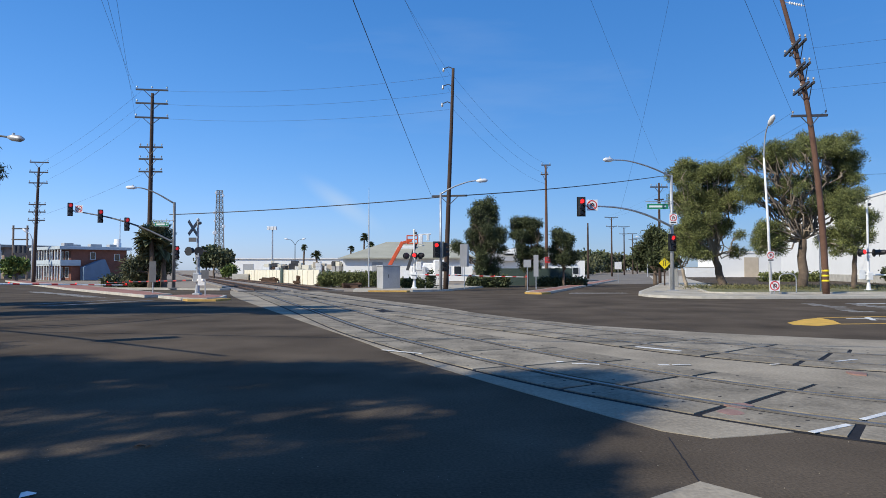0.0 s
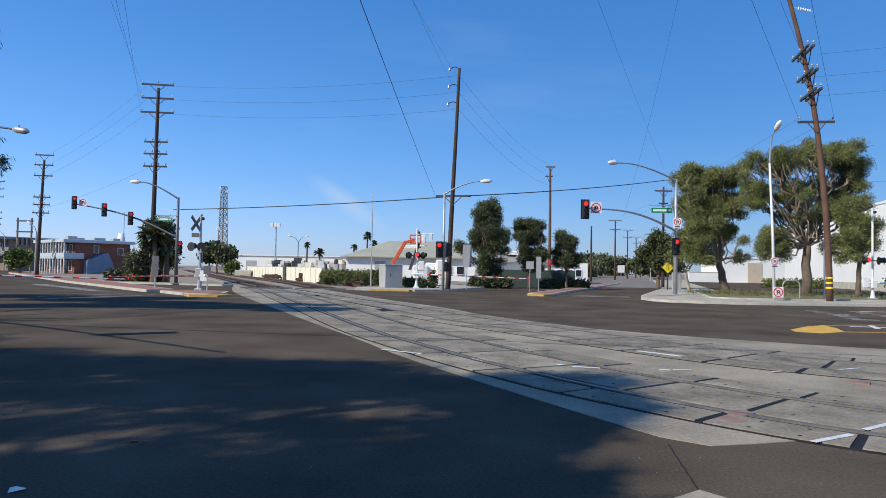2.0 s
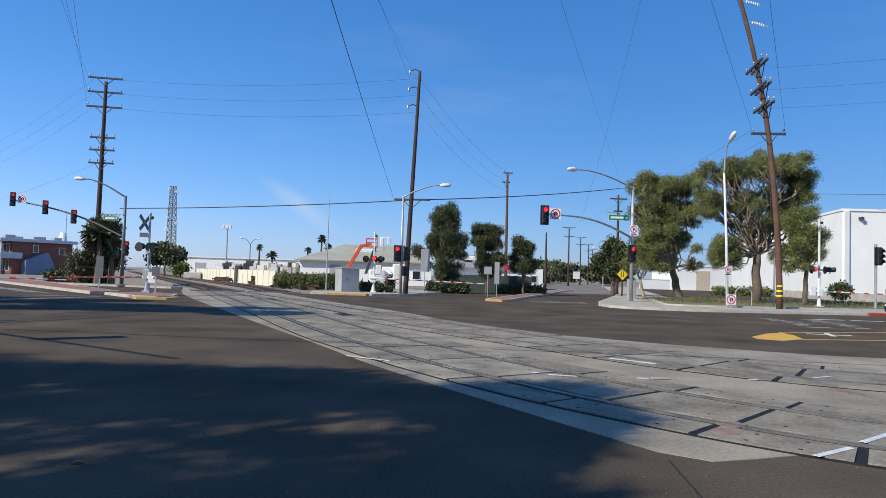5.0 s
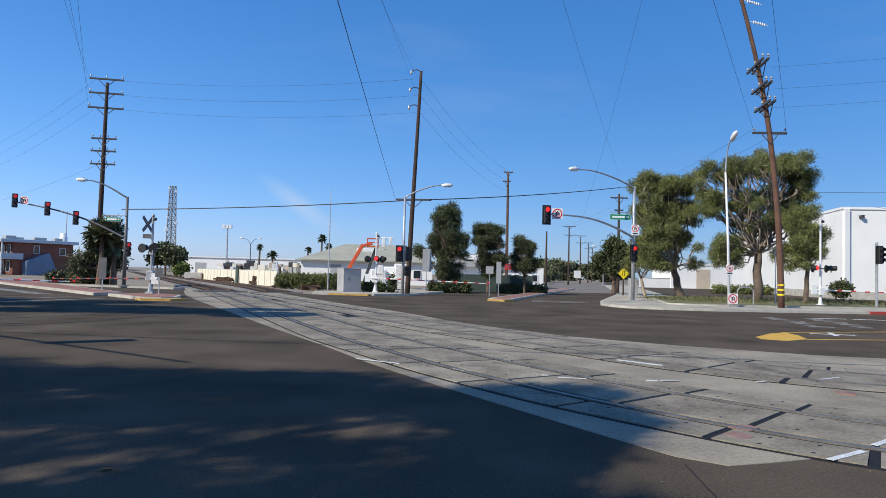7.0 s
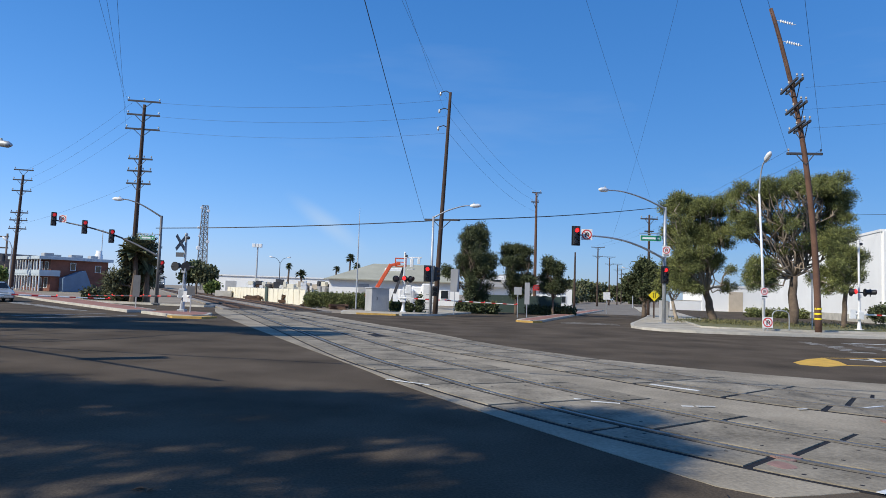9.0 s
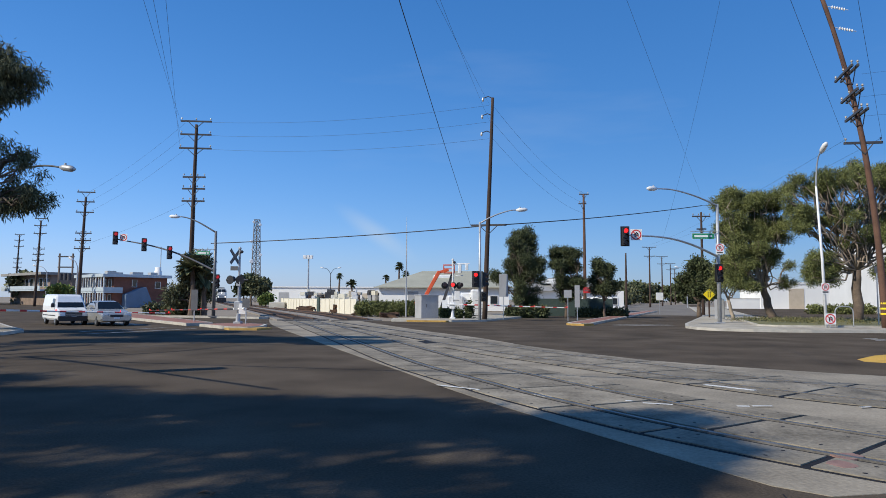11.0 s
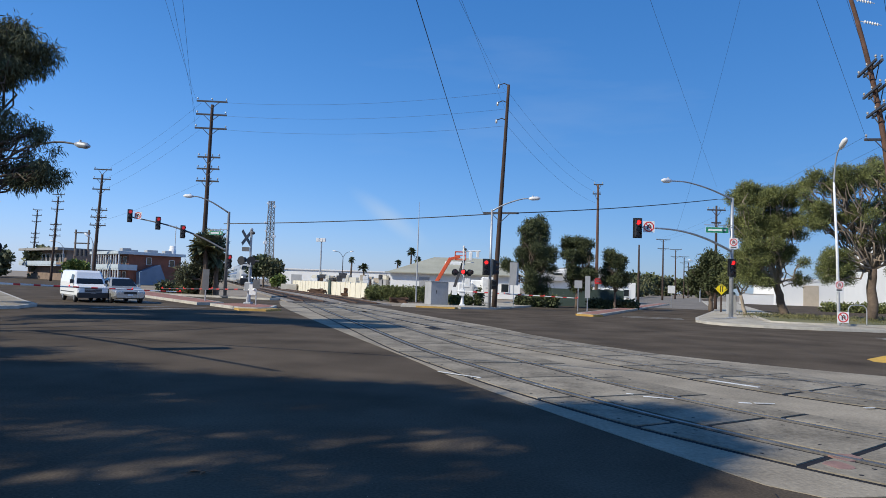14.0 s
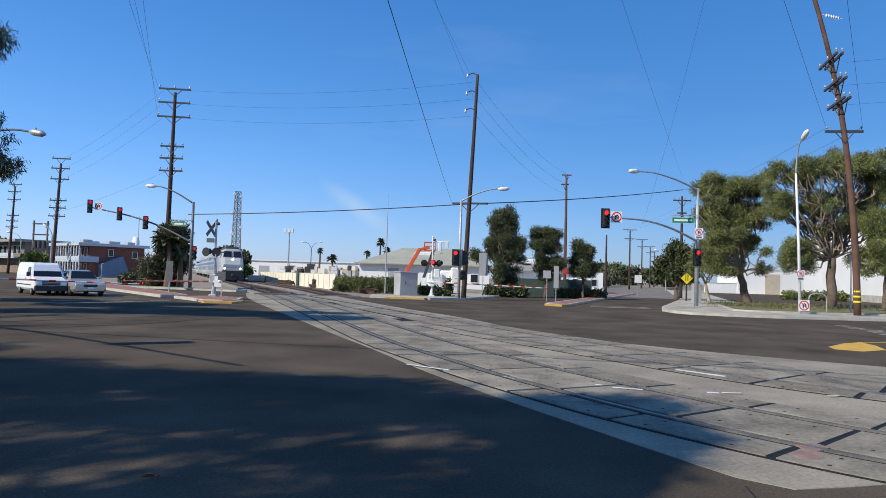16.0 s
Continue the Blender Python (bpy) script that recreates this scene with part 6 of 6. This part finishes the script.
# ---- train ----
def locomotive():
    """A streamlined passenger engine; it faces -y, its nose at y = 0, and rides on the rails at z = 0."""
    t = thing("locomotive", pose(0, 0, 0), "white and grey passenger locomotive with lit headlights", "locomotive", "train")

    def sec(y, w, z0, z1, top, c):
        return ring(y, w, z0, z1, top, c)

    nose = [sec(0.0, 2.6, 1.2, 2.3, 2.4, 0.25), sec(0.5, 2.9, 1.0, 2.9, 2.6, 0.3), sec(1.0, 3.0, 1.0, 3.25, 2.7, 0.3)]
    part("nose", lofted(nose), TRAIN_WHITE, t)
    cab_body = [sec(1.0, 3.0, 1.0, 3.2, 2.7, 0.3), sec(1.7, 3.05, 1.0, 4.4, 2.4, 0.35), sec(2.2, 3.05, 1.0, 4.5, 2.4, 0.35), sec(4.5, 3.05, 1.0, 4.5, 2.4, 0.35)]
    part("cab", lofted(cab_body), TRAIN_WHITE, t)
    part("hood", lofted([sec(4.5, 3.05, 1.0, 4.45, 2.5, 0.3), sec(17.5, 3.05, 1.0, 4.45, 2.5, 0.3)]), TRAIN_GREY, t)
    part("roof_vents", Shape().box(-0.9, 2.2, 4.45, 0.9, 17, 4.75, None, 0.08), DARK_STEEL, t)
    for s in (-1, 1):
        part("windscreen", Shape().add([(s * 0.12, 1.02, 3.3), (s * 1.25, 1.05, 3.3), (s * 1.08, 1.58, 4.12), (s * 0.12, 1.55, 4.12)], [(0, 1, 2, 3) if s > 0 else (3, 2, 1, 0)], Matrix.Translation((0, -0.06, 0.03))), CAR_GLASS, t)
        part("headlight", Shape().tube([(s * 1.05, 0.2, 1.75), (s * 1.05, -0.04, 1.75)], 0.12, 14), HEAD_GLOW, t, "bright lit headlight")
        part("side_window", Shape().box(s * 1.45 - 0.03, 2.4, 3.1, s * 1.45 + 0.06, 3.6, 3.8), CAR_GLASS, t)
        part("side_stripe", Shape().box(s * 1.53 - 0.012, 1.6, 1.9, s * 1.53 + 0.012, 17.4, 2.5), TRAIN_GREY, t)
    part("top_headlight", Shape().tube([(0, 0.75, 2.95), (0, 0.5, 2.95)], 0.16, 14), HEAD_GLOW, t, "bright lit headlight")
    part("nose_band", Shape().box(-1.22, -0.03, 1.95, 1.22, 0.3, 2.3, None, 0.03), TRAIN_GREY, t)
    part("pilot", Shape().add([(-1.4, -0.1, 0.15), (1.4, -0.1, 0.15), (1.4, -0.1, 1.45), (-1.4, -0.1, 1.45), (-1.4, 0.9, 0.15), (1.4, 0.9, 0.15), (1.4, 0.9, 1.45), (-1.4, 0.9, 1.45)],
         [(0, 1, 2, 3), (7, 6, 5, 4), (0, 4, 5, 1), (1, 5, 6, 2), (2, 6, 7, 3), (3, 7, 4, 0)]), BLACK, t)
    part("coupler", Shape().box(-0.15, -0.55, 0.75, 0.15, 0.0, 1.0, None, 0.04), DARK_STEEL, t)
    part("fuel_tank", Shape().box(-1.3, 6.5, 0.25, 1.3, 11.5, 1.05, None, 0.1), BLACK, t)
    for y in (2.6, 14.0):
        part("bogie", Shape().box(-1.25, y - 0.6, 0.35, 1.25, y + 2.8, 0.95, None, 0.08), BLACK, t)
        for d in (0, 2.2):
            for s in (-0.75, 0.75):
                wl = new("train_wheel")
                wl.parent, wl.matrix_basis = t, pose(s, y + d, 0.48)
                part("tyre", Shape().tube([(-0.07, 0, 0), (0.07, 0, 0)], 0.48, 18), RUST, wl)
    return t


def coach(k):
    t = thing("passenger_coach", pose(0, 0, 0), "tall grey double-deck passenger coach", "railway coach", "train")
    part("body", lofted([ring(18.2 + 26 * k, 3.0, 0.55, 4.75, 2.4, 0.4), ring(43.6 + 26 * k, 3.0, 0.55, 4.75, 2.4, 0.4)]), TRAIN_WHITE if k % 2 else TRAIN_GREY, t)
    for s in (-1, 1):
        part("stripe", Shape().box(s * 1.51 - 0.012, 18.4 + 26 * k, 2.45, s * 1.51 + 0.012, 43.4 + 26 * k, 2.85), TRAIN_BLUE, t)
        for j in range(9):
            y = 20 + 26 * k + j * 2.5
            part("window", Shape().box(s * 1.5 - 0.03, y, 1.5, s * 1.5 + 0.02, y + 1.6, 2.2), CAR_GLASS, t)
            part("window", Shape().box(s * 1.42 - 0.03, y, 3.1, s * 1.42 + 0.06, y + 1.6, 3.75), CAR_GLASS, t)
    for y in (20.5, 39):
        part("bogie", Shape().box(-1.2, y + 26 * k, 0.02, 1.2, y + 2.8 + 26 * k, 0.6, None, 0.06), BLACK, t)
    return t


engine = locomotive()
coaches = [coach(k) for k in range(4)]

# ---- small things ----
for k, (x, y, a) in enumerate(((-2.5, 66.5, 5), (-1.2, 67, -8), (-0.2, 66.2, 4))):
    t = thing("equipment_box", pose(x, y, 0, 0, 0, a), "white steel equipment box behind the pole", "equipment box", "equipment boxes")
    part("body", Shape().box(-0.75, -0.6, 0.12, 0.75, 0.6, 2.0 + 0.3 * k, None, 0.12), ALU, t)
    part("door", Shape().box(-0.5, -0.615, 0.3, 0.5, -0.602, 1.7), WHITE_WALL, t)
    part("skid", Shape().box(-0.8, -0.5, 0, 0.8, 0.5, 0.12), DARK_STEEL, t)
    for z in (0.7, 1.1, 1.5):
        part("louvre", Shape().box(-0.35, -0.63, z, 0.35, -0.616, z + 0.08), CABINET, t)
DRY_LEAF = mat("dry_leaf", (0.19, 0.1, 0.05), 0.85, 0.3, 9, 60, 0.1)
for x, y, a, k in ((-2.75, 6.09, 20, 1.0), (-2.66, 6.06, 75, 0.7), (4.3, 5.6, 40, 0.6)):
    t = thing("fallen_leaf", pose(x, y, 0.006, 0, 0, a), "dry brown curled leaf on the road", "leaf", "leaves")
    part("blade", Shape().add([(-0.06 * k, 0, 0.0), (0, 0.03 * k, 0.02), (0.07 * k, 0, 0.005), (0, -0.03 * k, 0.022), (0, 0, 0.004)], [(0, 4, 1), (4, 2, 1), (0, 3, 4), (4, 3, 2)]), DRY_LEAF, t)
scrap = thing("paper_scrap", pose(-2.95, 4.78, 0.004, 0, 0, 30), "small crumpled white paper scrap on the road", "litter")
part("sheet", Shape().add([(-0.05, -0.03, 0), (0.05, -0.035, 0.012), (0.06, 0.03, 0), (-0.04, 0.04, 0.016), (0.0, 0.0, 0.03)], [(0, 1, 4), (1, 2, 4), (2, 3, 4), (3, 0, 4)]), SIGN_WHITE, scrap)
grit = Shape()
u = random.Random(31)
for k in range(90):
    x, y = u.uniform(-4, 8), u.uniform(4.4, 6.6)
    e = u.uniform(0.002, 0.006)
    grit.add([(x - e, y, 0), (x, y - e, 0), (x + e, y, 0), (x, y + e, 0), (x, y, e * 1.2)], [(0, 1, 4), (1, 2, 4), (2, 3, 4), (3, 0, 4)])
tagged(part("grit", grit, CONCRETE), "scattered pale grit on the asphalt", "grit", "", "stuff")
crack = Shape()
q = random.Random(9)
pts = [Vector((1.93 + 0.22 * k / 14 + q.uniform(-0.004, 0.004), 5.06 + 1.35 * k / 14, 0)) for k in range(15)]
strip(crack, beside(pts, 0.006), beside(pts, -0.006), 0.0, 0.0025)
tagged(part("road_crack", crack, RUBBER), "thin dark crack in the asphalt", "crack", "", "structure")
for x, y in ((3.2, 7.42), (3.42, 7.78), (6.3, 10.2)):
    paint([(x + math.cos(a) * q.uniform(0.1, 0.2), y + math.sin(a) * q.uniform(0.1, 0.25)) for a in [k * 0.7 for k in range(9)]], mat("faded_red_spray", (0.26, 0.15, 0.12), 0.9, 0.3, 4, 30, 0.1), "faded red spray mark on the crossing panels", 0.0265)

# ---- crossing panels, sleepers ----
def cuts(line, marks, spare):
    """Indices on the line next to the marks, and on at even steps past both ends."""
    at = sorted(min(range(len(line)), key=lambda k: (line[k] - Vector((*m, 0))).length) for m in marks)
    while at[0] > spare:
        at.insert(0, at[0] - spare)
    while at[-1] < len(line) - spare:
        at.append(at[-1] + spare - 2)
    return at


def between(line, f):
    return line[int(f)].lerp(line[min(int(f) + 1, len(line) - 1)], f % 1)


for (tr, street, outside), joints in ((tracks[0], JOINTS_A), (tracks[1], JOINTS_B), (tracks[2], None)):
    holes = Shape()
    near_a = tracks[0][1][::4] if joints is JOINTS_B else []
    for k, (o0, o1) in enumerate(((-0.6, 0.6), (-1.51, -0.89), (0.89, 1.51)) if joints else ()):
        mid, left, right = beside(street, (o0 + o1) / 2), beside(street, o1), beside(street, o0)
        at = cuts(mid, joints[k], 21)
        for a, b in zip(at, at[1:]):
            c = mid[(a + b) // 2]
            if any((c - p).length < 1.75 for p in near_a) or b - a < 4:
                continue
            pick = [a + 0.42 + (b - a - 0.84) * q / 5 for q in range(6)]
            part("panel", strip(Shape(), [between(left, q) for q in pick], [between(right, q) for q in pick], 0.0, 0.024), PANEL, tr)
            if 4 < c.y < 22:
                for e in (a + 4, b - 4):
                    for side_line, f in ((left, 0.25), (right, 0.25)):
                        h = side_line[e].lerp(mid[e], f + 0.15)
                        holes.tube([(h.x, h.y, 0.0), (h.x, h.y, 0.0255)], 0.025, 6)
    if holes.v:
        tagged(part("lifting_pocket", holes, RUBBER, tr), kind="stuff")
    if outside:
        sl = Shape().box(-1.25, -0.11, -0.02, 1.25, 0.11, 0.12).mesh("sleeper", TIE_WOOD)
        gap = 6 if joints else 4
        for j in range(max(0, (len(outside) - 1800) // gap * gap), len(outside) - 1, gap):
            d = outside[j + 1] - outside[j]
            ob = new("sleeper", sl)
            ob.parent, ob.matrix_basis = tr, Matrix.Translation((outside[j].x, outside[j].y, 0)) @ pose(0, 0, 0, 0, 0, math.degrees(math.atan2(d.y, d.x)) + 90)


def motions():
    # engine and coaches along the straight track, nearing at an even pace
    for ob in (engine, *coaches):
        rows = []
        for t in (0, 4, 8, 12, 16):
            d = ENGINE_AT + SPEED * (16 - t)
            rows.append((t, pose(-29.6 - 0.392 * d, 88 + 0.92 * d, 0.2, 0, 0, 23.1)))
        walk(ob, rows)
    # van and car roll up to the gate and stop
    for ob, stop, rows in ((silver_car, (-20.6, 37.3), ((0, 118), (6, 50), (8, 27), (9, 15.5), (9.6, 9), (10.2, 3.8), (10.8, 0.9), (11.2, 0.1), (11.4, 0), (16, 0))),
                           (white_van, (-22.5, 36.8), ((0, 150), (6, 78), (8, 54), (9, 38), (9.6, 26), (10.2, 14), (10.8, 4.5), (11.2, 0.4), (11.4, 0), (16, 0)))):
        walk(ob, [(t, pose(stop[0] - 0.655 * d, stop[1] + 0.755 * d, 0, 0, 0, 41 + 4 / (1 + d * 0.15))) for t, d in rows])


ENGINE_AT, SPEED = 4.0, 25.0
motions()
